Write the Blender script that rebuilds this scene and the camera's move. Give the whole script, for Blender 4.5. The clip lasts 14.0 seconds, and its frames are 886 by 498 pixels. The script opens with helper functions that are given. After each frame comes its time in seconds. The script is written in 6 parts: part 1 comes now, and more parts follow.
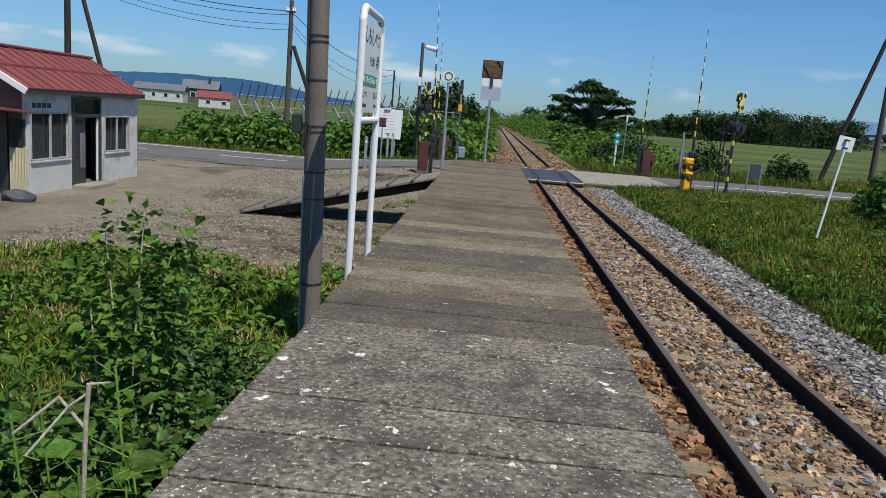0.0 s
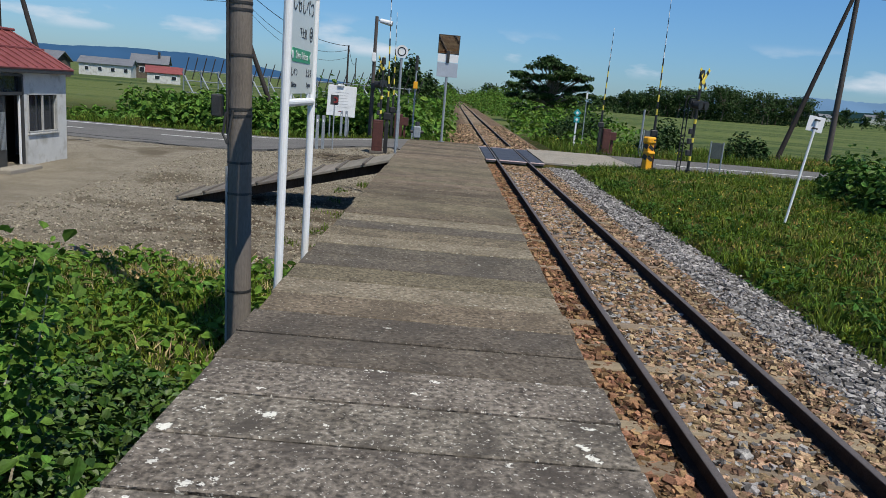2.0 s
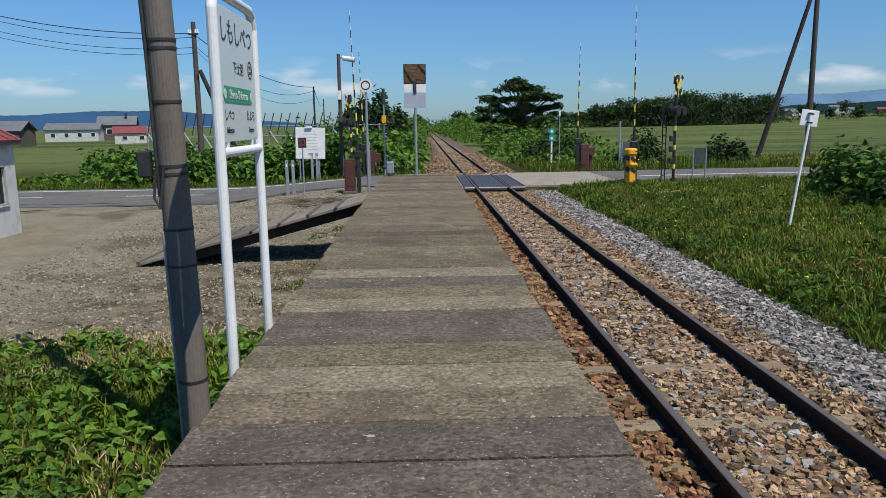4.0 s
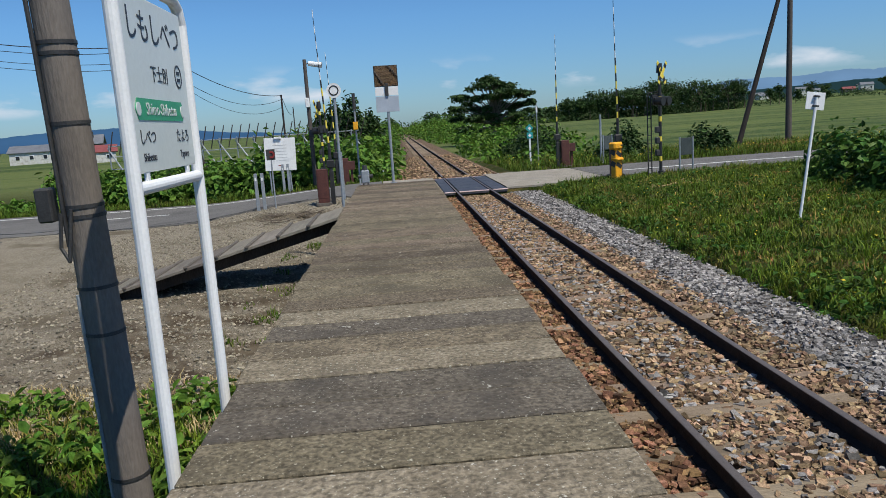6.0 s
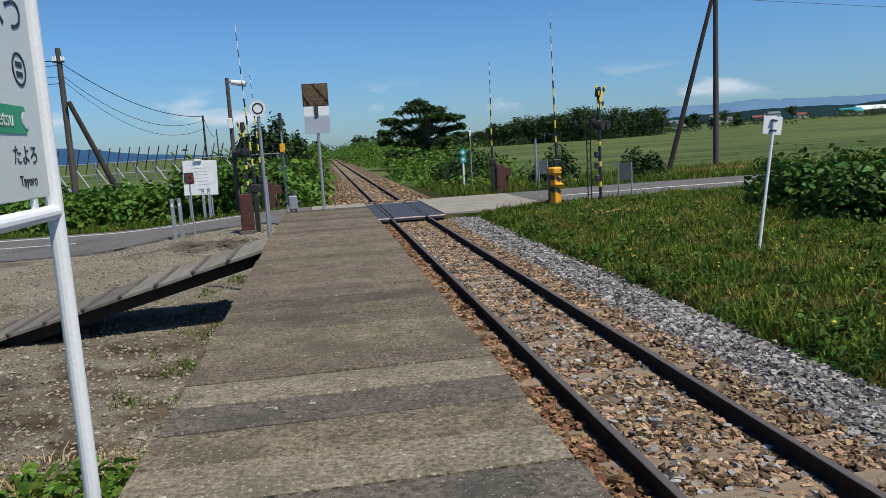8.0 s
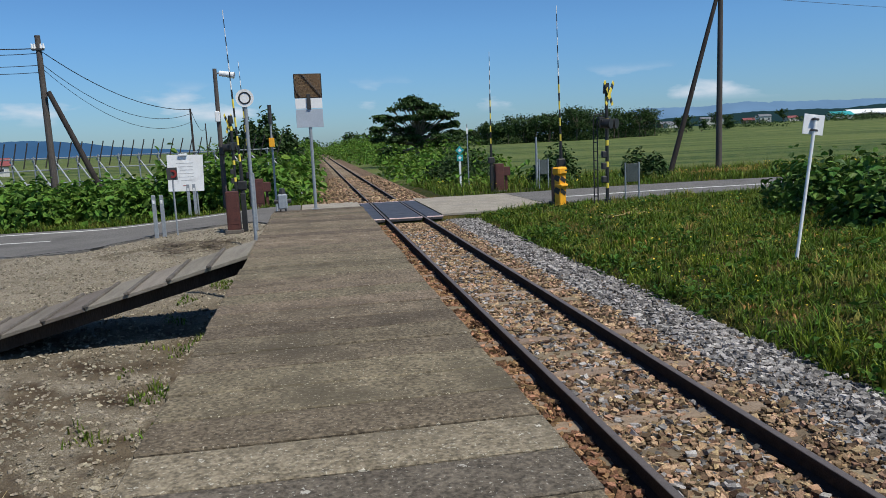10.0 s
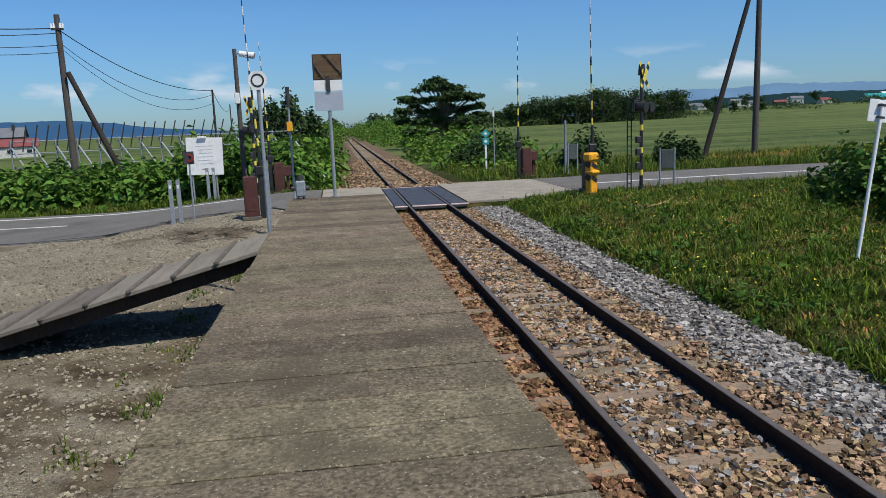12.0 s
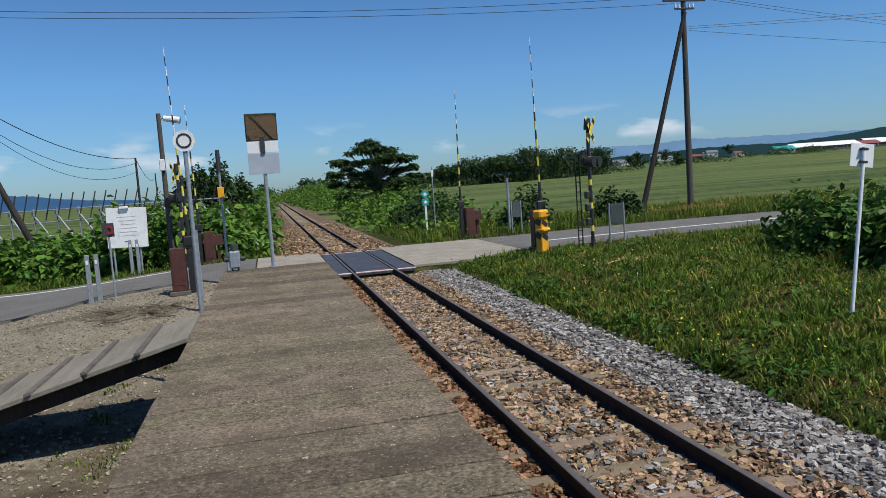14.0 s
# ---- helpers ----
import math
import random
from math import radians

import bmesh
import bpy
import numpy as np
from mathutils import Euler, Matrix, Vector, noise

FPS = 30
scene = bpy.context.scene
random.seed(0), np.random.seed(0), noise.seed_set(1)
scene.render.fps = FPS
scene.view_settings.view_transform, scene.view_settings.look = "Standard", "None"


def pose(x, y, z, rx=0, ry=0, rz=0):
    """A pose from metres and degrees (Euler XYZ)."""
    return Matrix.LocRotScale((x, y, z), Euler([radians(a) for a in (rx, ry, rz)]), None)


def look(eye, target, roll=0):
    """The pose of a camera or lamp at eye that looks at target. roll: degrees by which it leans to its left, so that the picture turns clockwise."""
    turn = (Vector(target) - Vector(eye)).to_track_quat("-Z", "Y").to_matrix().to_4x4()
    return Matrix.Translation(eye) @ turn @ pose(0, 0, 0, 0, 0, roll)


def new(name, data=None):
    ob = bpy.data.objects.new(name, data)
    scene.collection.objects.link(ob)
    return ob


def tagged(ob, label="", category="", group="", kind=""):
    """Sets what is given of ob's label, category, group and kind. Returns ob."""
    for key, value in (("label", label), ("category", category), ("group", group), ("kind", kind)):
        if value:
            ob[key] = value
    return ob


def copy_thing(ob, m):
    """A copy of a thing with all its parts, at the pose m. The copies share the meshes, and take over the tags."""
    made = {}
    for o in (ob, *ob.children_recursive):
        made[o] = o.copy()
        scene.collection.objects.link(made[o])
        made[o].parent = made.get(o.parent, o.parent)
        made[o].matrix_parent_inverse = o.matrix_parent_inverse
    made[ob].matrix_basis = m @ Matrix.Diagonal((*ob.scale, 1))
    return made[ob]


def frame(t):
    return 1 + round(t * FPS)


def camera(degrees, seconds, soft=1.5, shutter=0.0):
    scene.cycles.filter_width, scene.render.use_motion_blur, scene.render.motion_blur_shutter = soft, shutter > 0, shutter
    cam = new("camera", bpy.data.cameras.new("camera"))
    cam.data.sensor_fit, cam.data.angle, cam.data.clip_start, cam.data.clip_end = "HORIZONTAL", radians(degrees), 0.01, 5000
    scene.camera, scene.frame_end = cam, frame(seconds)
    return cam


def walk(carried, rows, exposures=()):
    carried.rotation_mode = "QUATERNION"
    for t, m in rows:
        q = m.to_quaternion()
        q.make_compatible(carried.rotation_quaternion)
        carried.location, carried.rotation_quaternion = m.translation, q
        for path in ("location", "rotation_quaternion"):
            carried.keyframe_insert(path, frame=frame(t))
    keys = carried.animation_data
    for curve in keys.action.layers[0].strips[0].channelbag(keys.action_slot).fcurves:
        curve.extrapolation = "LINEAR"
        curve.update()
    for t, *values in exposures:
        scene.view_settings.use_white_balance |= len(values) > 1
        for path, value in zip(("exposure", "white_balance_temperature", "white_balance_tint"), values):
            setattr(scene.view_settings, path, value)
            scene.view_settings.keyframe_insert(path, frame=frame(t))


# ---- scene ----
cam = camera(62.0, 14.0, 0.7)
PATH = [
    (0, (-2.498, -1.197, 2.161), (-2.597, 0.768, 1.798), 4.8),
    (0.5, (-2.555, -1.05, 2.172), (-2.661, 0.917, 1.824), 5.2),
    (1, (-2.431, -0.743, 2.147), (-2.288, 1.22, 1.789), 4.8),
    (1.5, (-2.304, -0.445, 2.181), (-2.215, 1.519, 1.812), 4.7),
    (2, (-2.447, -0.18, 2.214), (-2.432, 1.776, 1.799), 4.9),
    (2.5, (-2.425, 0.037, 2.216), (-2.383, 1.975, 1.725), 3.9),
    (3, (-2.373, 0.362, 2.192), (-2.255, 2.331, 1.861), 1.7),
    (3.2, (-2.379, 0.486, 2.175), (-2.273, 2.45, 1.816), 1.1),
    (5.3, (-2.54, 1.812, 2.239), (-2.406, 3.787, 1.953), -4.2),
    (5.5, (-2.525, 1.977, 2.215), (-2.361, 3.948, 1.92), -4.6),
    (6, (-2.503, 2.206, 2.242), (-2.394, 4.175, 1.908), -3.8),
    (6.5, (-2.606, 2.454, 2.285), (-2.514, 4.419, 1.924), -3.2),
    (7, (-2.566, 2.881, 2.222), (-2.282, 4.829, 1.869), -2.9),
    (7.5, (-2.515, 3.241, 2.181), (-2.208, 5.189, 1.849), -3.2),
    (8, (-2.582, 3.512, 2.225), (-2.276, 5.468, 1.942), -3.3),
    (8.5, (-2.552, 3.831, 2.202), (-2.198, 5.778, 1.912), -3.1),
    (9, (-2.596, 4.195, 2.175), (-2.258, 6.147, 1.901), -2.6),
    (9.2, (-2.627, 4.295, 2.212), (-2.302, 6.248, 1.935), -2.3),
    (11.3, (-2.561, 5.346, 2.187), (-2.197, 7.287, 1.87), -2.9),
    (11.5, (-2.505, 5.347, 2.266), (-2.136, 7.286, 1.939), -2.8),
    (12, (-2.491, 5.655, 2.282), (-2.225, 7.609, 1.946), -2.3),
    (12.5, (-2.559, 6.011, 2.239), (-2.156, 7.952, 1.973), -3.1),
    (13, (-2.545, 6.27, 2.25), (-1.928, 8.158, 2.017), -3.1),
    (13.5, (-2.535, 6.555, 2.261), (-2.222, 8.521, 2.069), -4.0),
    (14, (-2.625, 6.931, 2.25), (-2.173, 8.871, 2.068), -4.0),
]
walk(cam, [(t, look(eye, target, roll)) for t, eye, target, roll in PATH])

# ---- light ----
SUN_EL, SUN_PHI = 59.0, 40.0
e_, p_ = radians(SUN_EL), radians(SUN_PHI)
sun_way = Vector((-math.sin(p_) * math.cos(e_), math.cos(p_) * math.cos(e_), -math.sin(e_)))
sun = new("sun", bpy.data.lights.new("sun", "SUN"))
sun.data.energy, sun.data.angle, sun.data.color = 4.35, radians(0.5), (1.0, 0.945, 0.83)
sun.matrix_world = look((20, -30, 40), Vector((20, -30, 40)) + sun_way)
scene.view_settings.exposure = 0.0

world = bpy.data.worlds.new("sky")
scene.world = world
world.use_nodes = True
wn, wl = world.node_tree.nodes, world.node_tree.links
sky = wn.new("ShaderNodeTexSky")
sky.sky_type, sky.sun_disc = "NISHITA", False
sky.sun_elevation, sky.sun_rotation = e_, radians(180 - SUN_PHI)
sky.air_density, sky.dust_density, sky.ozone_density = 1.0, 0.4, 3.0
# fair-weather clouds in a belt low over the horizon
wco = wn.new("ShaderNodeTexCoord")
wsep = wn.new("ShaderNodeSeparateXYZ")
wl.new(wco.outputs["Generated"], wsep.inputs[0])
wmap = wn.new("ShaderNodeMapping")
wmap.inputs["Scale"].default_value = (1, 1, 3.2)
wmap.inputs["Location"].default_value = (0.35, 0.1, 0.0)
wl.new(wco.outputs["Generated"], wmap.inputs["Vector"])
wno = wn.new("ShaderNodeTexNoise")
wno.inputs["Scale"].default_value, wno.inputs["Detail"].default_value = 6.5, 9
wl.new(wmap.outputs[0], wno.inputs["Vector"])
wr = wn.new("ShaderNodeValToRGB")
wr.color_ramp.elements[0].position, wr.color_ramp.elements[1].position = 0.562, 0.69
wl.new(wno.outputs["Fac"], wr.inputs[0])
belt = wn.new("ShaderNodeValToRGB")
belt.color_ramp.elements[0].position, belt.color_ramp.elements[0].color = 0.036, (0, 0, 0, 1)
belt.color_ramp.elements[1].position, belt.color_ramp.elements[1].color = 0.046, (1, 1, 1, 1)
for pos, v in ((0.066, 0.9), (0.088, 0.0)):
    el = belt.color_ramp.elements.new(pos)
    el.color = (v, v, v, 1)
wl.new(wsep.outputs["Z"], belt.inputs[0])
wm = wn.new("ShaderNodeMath")
wm.operation = "MULTIPLY"
wl.new(wr.outputs[0], wm.inputs[0])
wl.new(belt.outputs[0], wm.inputs[1])
# clear northern air: bluer than the model's, most of all near the horizon
tint = wn.new("ShaderNodeValToRGB")
tint.color_ramp.elements[0].position, tint.color_ramp.elements[0].color = 0.0, (0.49, 0.71, 1.0, 1)
tint.color_ramp.elements[1].position, tint.color_ramp.elements[1].color = 0.45, (0.41, 0.66, 0.90, 1)
el = tint.color_ramp.elements.new(0.14)
el.color = (0.51, 0.82, 1.14, 1)
wl.new(wsep.outputs["Z"], tint.inputs[0])
wtint = wn.new("ShaderNodeMix")
wtint.data_type, wtint.blend_type = "RGBA", "MULTIPLY"
wtint.inputs["Factor"].default_value = 1.0
wl.new(sky.outputs[0], wtint.inputs["A"])
wl.new(tint.outputs[0], wtint.inputs["B"])
wmix = wn.new("ShaderNodeMix")
wmix.data_type = "RGBA"
wl.new(wm.outputs[0], wmix.inputs["Factor"])
wl.new(wtint.outputs["Result"], wmix.inputs["A"])
wmix.inputs["B"].default_value = (6.6, 7.3, 8.2, 1)
bg = wn["Background"]
bg.inputs["Strength"].default_value = 0.10
wl.new(wmix.outputs["Result"], bg.inputs["Color"])


# ---- materials ----
def shade(name, c1, c2, scale=8.0, rough=0.8, bump=0.2, fine=None, random_by="", spread=0.25, metal=0.0, stain=None,
          stain_scale=1.2, stain_at=(0.55, 0.7), spots=None, spots_at=(0.66, 0.7), spots_scale=14.0, stretch=(1, 1, 1), leafy=0.0, lift=0.02, vary=None, specks=None, specks_at=(0.66, 0.7), gloss=None):
    """A worn surface: two tones by noise, fine grain, stains of a third tone, sparse spots, variation by piece."""
    m = bpy.data.materials.new(name)
    m.use_nodes = True
    n, l = m.node_tree.nodes, m.node_tree.links
    b = n["Principled BSDF"]
    geo = n.new("ShaderNodeNewGeometry")
    mp = n.new("ShaderNodeMapping")
    mp.inputs["Scale"].default_value = stretch
    l.new(geo.outputs["Position"], mp.inputs["Vector"])

    def noise_tex(sc, detail=5, rough_=0.6):
        t = n.new("ShaderNodeTexNoise")
        t.inputs["Scale"].default_value, t.inputs["Detail"].default_value, t.inputs["Roughness"].default_value = sc, detail, rough_
        l.new(mp.outputs[0], t.inputs["Vector"])
        return t.outputs["Fac"]

    def ramp(src, a, bb):
        r = n.new("ShaderNodeMapRange")
        r.inputs["From Min"].default_value, r.inputs["From Max"].default_value = a, bb
        l.new(src, r.inputs["Value"])
        return r.outputs[0]

    def mix(f, a, bb, kind="MIX"):
        x = n.new("ShaderNodeMix")
        x.data_type, x.blend_type = "RGBA", kind
        for sock, v in (("Factor", f), ("A", a), ("B", bb)):
            if isinstance(v, (int, float)):
                x.inputs[sock].default_value = v
            elif isinstance(v, tuple):
                x.inputs[sock].default_value = (*v, 1)
            else:
                l.new(v, x.inputs[sock])
        return x.outputs["Result"]

    col = mix(ramp(noise_tex(scale), 0.3, 0.7), c1, c2)
    grain = noise_tex(fine or scale * 9, 3)
    g = ramp(grain, 0.34, 0.66)
    gm = n.new("ShaderNodeMapRange")
    gm.inputs["To Min"].default_value, gm.inputs["To Max"].default_value = 1 - spread, 1 + spread
    l.new(g, gm.inputs["Value"])
    comb = n.new("ShaderNodeCombineColor")
    for k in range(3):
        l.new(gm.outputs[0], comb.inputs[k])
    col = mix(1.0, col, comb.outputs[0], "MULTIPLY")
    if stain:
        col = mix(ramp(noise_tex(stain_scale, 6), *stain_at), col, stain)
    if spots:
        col = mix(ramp(noise_tex(spots_scale, 6, 0.68), *spots_at), col, spots)
    if specks:
        col = mix(ramp(noise_tex(48.0, 3), *specks_at), col, specks)
    if random_by:
        src = geo.outputs["Random Per Island"] if random_by == "island" else n.new("ShaderNodeObjectInfo").outputs["Random"]
        hv = n.new("ShaderNodeHueSaturation")
        vm = n.new("ShaderNodeMapRange")
        vm.inputs["To Min"].default_value, vm.inputs["To Max"].default_value = 1 - (vary or 1.6 * spread), 1 + (vary or 1.6 * spread)
        l.new(src, vm.inputs["Value"])
        l.new(vm.outputs[0], hv.inputs["Value"])
        mu = n.new("ShaderNodeMath")
        mu.operation = "MULTIPLY"
        mu.inputs[1].default_value = 7.31
        l.new(src, mu.inputs[0])
        fr = n.new("ShaderNodeMath")
        fr.operation = "FRACT"
        l.new(mu.outputs[0], fr.inputs[0])
        hm = n.new("ShaderNodeMapRange")
        hm.inputs["To Min"].default_value, hm.inputs["To Max"].default_value = 0.5 - lift, 0.5 + lift
        l.new(fr.outputs[0], hm.inputs["Value"])
        l.new(hm.outputs[0], hv.inputs["Hue"])
        l.new(col, hv.inputs["Color"])
        col = hv.outputs[0]
    l.new(col, b.inputs["Base Color"])
    b.inputs["Roughness"].default_value, b.inputs["Metallic"].default_value = rough, metal
    b.inputs["Specular IOR Level"].default_value = gloss if gloss is not None else 0.16 if leafy else 0.22 if rough > 0.84 else 0.5
    if bump:
        bp = n.new("ShaderNodeBump")
        bp.inputs["Strength"].default_value, bp.inputs["Distance"].default_value = bump, 0.02
        l.new(grain, bp.inputs["Height"])
        l.new(bp.outputs[0], b.inputs["Normal"])
    if leafy:
        tr = n.new("ShaderNodeBsdfTranslucent")
        l.new(col, tr.inputs["Color"])
        ms = n.new("ShaderNodeMixShader")
        ms.inputs[0].default_value = leafy
        l.new(b.outputs[0], ms.inputs[1])
        l.new(tr.outputs[0], ms.inputs[2])
        l.new(ms.outputs[0], n["Material Output"].inputs[0])
    return m


def glow_free_glass(name, tint, rough=0.05):
    m = bpy.data.materials.new(name)
    m.use_nodes = True
    b = m.node_tree.nodes["Principled BSDF"]
    b.inputs["Base Color"].default_value = (*tint, 1)
    b.inputs["Roughness"].default_value = rough
    b.inputs["Transmission Weight"].default_value = 0.85
    return m


M = {}
SLAB = dict(stretch=(1.0, 1.0, 1), random_by="object")
M["slab_grey"] = shade("slab_grey", (0.12, 0.102, 0.083), (0.215, 0.188, 0.156), 4.0, 0.92, 1.0, 30, spread=0.62, stain=(0.083, 0.071, 0.06), stain_scale=3.2, stain_at=(0.48, 0.66),
                       spots=(0.72, 0.70, 0.63), spots_at=(0.636, 0.646), spots_scale=6.0, lift=0.006, vary=0.10, specks=(0.56, 0.53, 0.47), specks_at=(0.615, 0.66), **SLAB)
M["slab_brown"] = shade("slab_brown", (0.108, 0.087, 0.060), (0.196, 0.160, 0.112), 4.0, 0.92, 1.0, 34, spread=0.5, stain=(0.098, 0.08, 0.056), stain_scale=1.6, stain_at=(0.5, 0.7),
                        spots=(0.42, 0.39, 0.31), spots_at=(0.655, 0.675), spots_scale=12.0, lift=0.012, vary=0.26, specks=(0.38, 0.34, 0.26), specks_at=(0.63, 0.66), **SLAB)
M["slab_dark"] = shade("slab_dark", (0.086, 0.072, 0.056), (0.148, 0.126, 0.099), 4.5, 0.92, 1.0, 34, spread=0.45, stain=(0.074, 0.065, 0.055), stain_scale=1.7, stain_at=(0.5, 0.7),
                       spots=(0.42, 0.4, 0.35), spots_at=(0.66, 0.675), spots_scale=10.0, lift=0.006, vary=0.10, specks=(0.34, 0.32, 0.27), specks_at=(0.64, 0.67), **SLAB)
M["slab_tan"] = shade("slab_tan", (0.158, 0.130, 0.091), (0.25, 0.211, 0.154), 6.0, 0.92, 1.0, 34, spread=0.45, stain=(0.125, 0.105, 0.077), stain_scale=1.7, stain_at=(0.52, 0.7),
                      spots=(0.5, 0.47, 0.4), spots_at=(0.645, 0.665), spots_scale=11.0, lift=0.006, vary=0.08, specks=(0.42, 0.39, 0.32), specks_at=(0.63, 0.66), **SLAB)
M["beam"] = shade("beam", (0.10, 0.09, 0.08), (0.17, 0.15, 0.13), 4, 0.9, 0.4)
M["rail_side"] = shade("rail_side", (0.03, 0.021, 0.018), (0.055, 0.037, 0.03), 10, 0.95, 0.3)
M["rail_top"] = shade("rail_top", (0.10, 0.085, 0.078), (0.14, 0.12, 0.11), 20, 0.55, 0.05, metal=0.15)
M["sleeper"] = shade("sleeper", (0.19, 0.145, 0.10), (0.27, 0.215, 0.155), 3, 0.9, 0.5, 40, "object", 0.2, stretch=(0.6, 4, 4))
M["ballast_bed"] = shade("ballast_bed", (0.10, 0.065, 0.04), (0.19, 0.135, 0.09), 12, 0.95, 1.0, 45, spread=0.5)
M["stone_tan"] = shade("stone_tan", (0.178, 0.112, 0.064), (0.355, 0.25, 0.16), 6, 0.95, 0.15, 70, "island", 0.34, lift=0.02, vary=0.78)
M["stone_rust"] = shade("stone_rust", (0.15, 0.08, 0.042), (0.29, 0.172, 0.10), 6, 0.95, 0.15, 70, "island", 0.34, lift=0.02, vary=0.78)
M["stone_yard"] = shade("stone_yard", (0.19, 0.165, 0.12), (0.35, 0.31, 0.24), 6, 0.95, 0.4, 70, "island", 0.3, lift=0.012, vary=0.5)
M["stone_grey"] = shade("stone_grey", (0.15, 0.143, 0.138), (0.315, 0.298, 0.285), 6, 0.95, 0.15, 70, "island", 0.3, lift=0.02, vary=0.78)
M["asphalt"] = shade("asphalt", (0.125, 0.12, 0.115), (0.165, 0.16, 0.152), 1.2, 0.9, 0.5, 80, stain=(0.10, 0.096, 0.092), stain_scale=0.5)
M["crossing_concrete"] = shade("crossing_concrete", (0.25, 0.225, 0.185), (0.345, 0.315, 0.265), 1.5, 0.9, 0.4, 60, stain=(0.24, 0.22, 0.2), stain_scale=0.9)
M["white_line"] = shade("white_line", (0.62, 0.62, 0.6), (0.74, 0.74, 0.72), 8, 0.8, 0.2, 60)
M["rubber"] = shade("rubber", (0.035, 0.04, 0.055), (0.06, 0.065, 0.08), 4, 0.6, 0.3, 40, stain=(0.12, 0.12, 0.12), stain_scale=3)
M["white_paint"] = shade("white_paint", (0.78, 0.79, 0.80), (0.84, 0.84, 0.84), 3, 0.45, 0.05, 50, spread=0.04)
M["sign_face"] = shade("sign_face", (0.62, 0.66, 0.64), (0.68, 0.72, 0.70), 2, 0.35, 0.02, 40, spread=0.03)
M["sign_green"] = shade("sign_green", (0.03, 0.30, 0.14), (0.04, 0.35, 0.17), 4, 0.4, 0.0, spread=0.05)
M["ink"] = shade("ink", (0.015, 0.018, 0.03), (0.03, 0.035, 0.05), 9, 0.5, 0.0)
M["pole_concrete"] = shade("pole_concrete", (0.15, 0.13, 0.115), (0.205, 0.18, 0.16), 4, 0.85, 0.3, 70, spread=0.12, stain=(0.12, 0.105, 0.095), stain_scale=2, stretch=(1, 1, 0.25))
M["pole_dark"] = shade("pole_dark", (0.03, 0.025, 0.023), (0.055, 0.046, 0.042), 4, 0.85, 0.3, 60, stretch=(1, 1, 0.2))
M["pole_weathered"] = shade("pole_weathered", (0.075, 0.065, 0.06), (0.115, 0.1, 0.092), 4, 0.85, 0.3, 60, stretch=(1, 1, 0.2))
M["galvanised"] = shade("galvanised", (0.24, 0.27, 0.30), (0.34, 0.37, 0.40), 12, 0.5, 0.08, 60, metal=0.2, spread=0.08)
M["dark_metal"] = shade("dark_metal", (0.025, 0.025, 0.028), (0.05, 0.05, 0.05), 12, 0.55, 0.1)
M["rust_red"] = shade("rust_red", (0.06, 0.02, 0.017), (0.105, 0.034, 0.026), 6, 0.7, 0.2, 40, stain=(0.08, 0.03, 0.02))
M["safety_yellow"] = shade("safety_yellow", (0.80, 0.36, 0.012), (0.88, 0.42, 0.02), 5, 0.5, 0.05, 40, spread=0.06, stain=(0.55, 0.3, 0.04), stain_scale=4, stain_at=(0.62, 0.75))
M["sign_yellow"] = shade("sign_yellow", (0.75, 0.58, 0.06), (0.82, 0.66, 0.1), 6, 0.5, 0.05, spread=0.05)
M["black_paint"] = shade("black_paint", (0.015, 0.015, 0.015), (0.03, 0.03, 0.03), 8, 0.5, 0.05)
M["ground"] = None
M["wire"] = shade("wire", (0.02, 0.02, 0.025), (0.035, 0.035, 0.04), 5, 0.6, 0)


# ---- building helpers ----
def thing(name, loc, rz=0.0, label="", category="", group="", kind="", lean=(0, 0)):
    ob = new(name)
    ob.empty_display_size = 0.2
    ob.matrix_world = pose(*loc, lean[0], lean[1], rz)
    return tagged(ob, label, category, group, kind)


def part(name, bm, material, parent, label=""):
    me = bpy.data.meshes.new(name)
    bm.to_mesh(me)
    bm.free()
    for m in material if isinstance(material, (list, tuple)) else [material]:
        me.materials.append(m)
    ob = new(name, me)
    ob.parent = parent
    return tagged(ob, label)


def solo(name, bm, material, label="", category="", group="", kind=""):
    return tagged(part(name, bm, material, None), label, category, group, kind)


def bevel(bm, faces, w):
    edges = list({e for f in faces for e in f.edges})
    bmesh.ops.bevel(bm, geom=edges, offset=w, segments=1, affect="EDGES", clamp_overlap=True)


def box(bm, c, s, bev=0.0, rot=(0, 0, 0)):
    r = bmesh.ops.create_cube(bm, size=1, matrix=pose(*c, *rot) @ Matrix.Diagonal((*s, 1)))
    if bev:
        bevel(bm, {f for v in r["verts"] for f in v.link_faces}, bev)
    return bm


def tube(bm, p0, p1, r0, r1=None, seg=12):
    p0, p1 = Vector(p0), Vector(p1)
    d = p1 - p0
    m = Matrix.Translation((p0 + p1) / 2) @ d.to_track_quat("Z", "Y").to_matrix().to_4x4()
    bmesh.ops.create_cone(bm, cap_ends=True, segments=seg, radius1=r0, radius2=r0 if r1 is None else r1, depth=d.length, matrix=m)
    return bm


def bent(bm, pts, r, seg=8):
    for a, b_ in zip(pts, pts[1:]):
        tube(bm, a, b_, r, seg=seg)
    for q in pts[1:-1]:
        bmesh.ops.create_uvsphere(bm, u_segments=seg, v_segments=6, radius=r, matrix=Matrix.Translation(q))
    return bm


def B():
    return bmesh.new()


def disc(bm, c, axis, r, th=0.01, seg=24):
    c, axis = Vector(c), Vector(axis).normalized()
    return tube(bm, c - axis * th / 2, c + axis * th / 2, r, seg=seg)


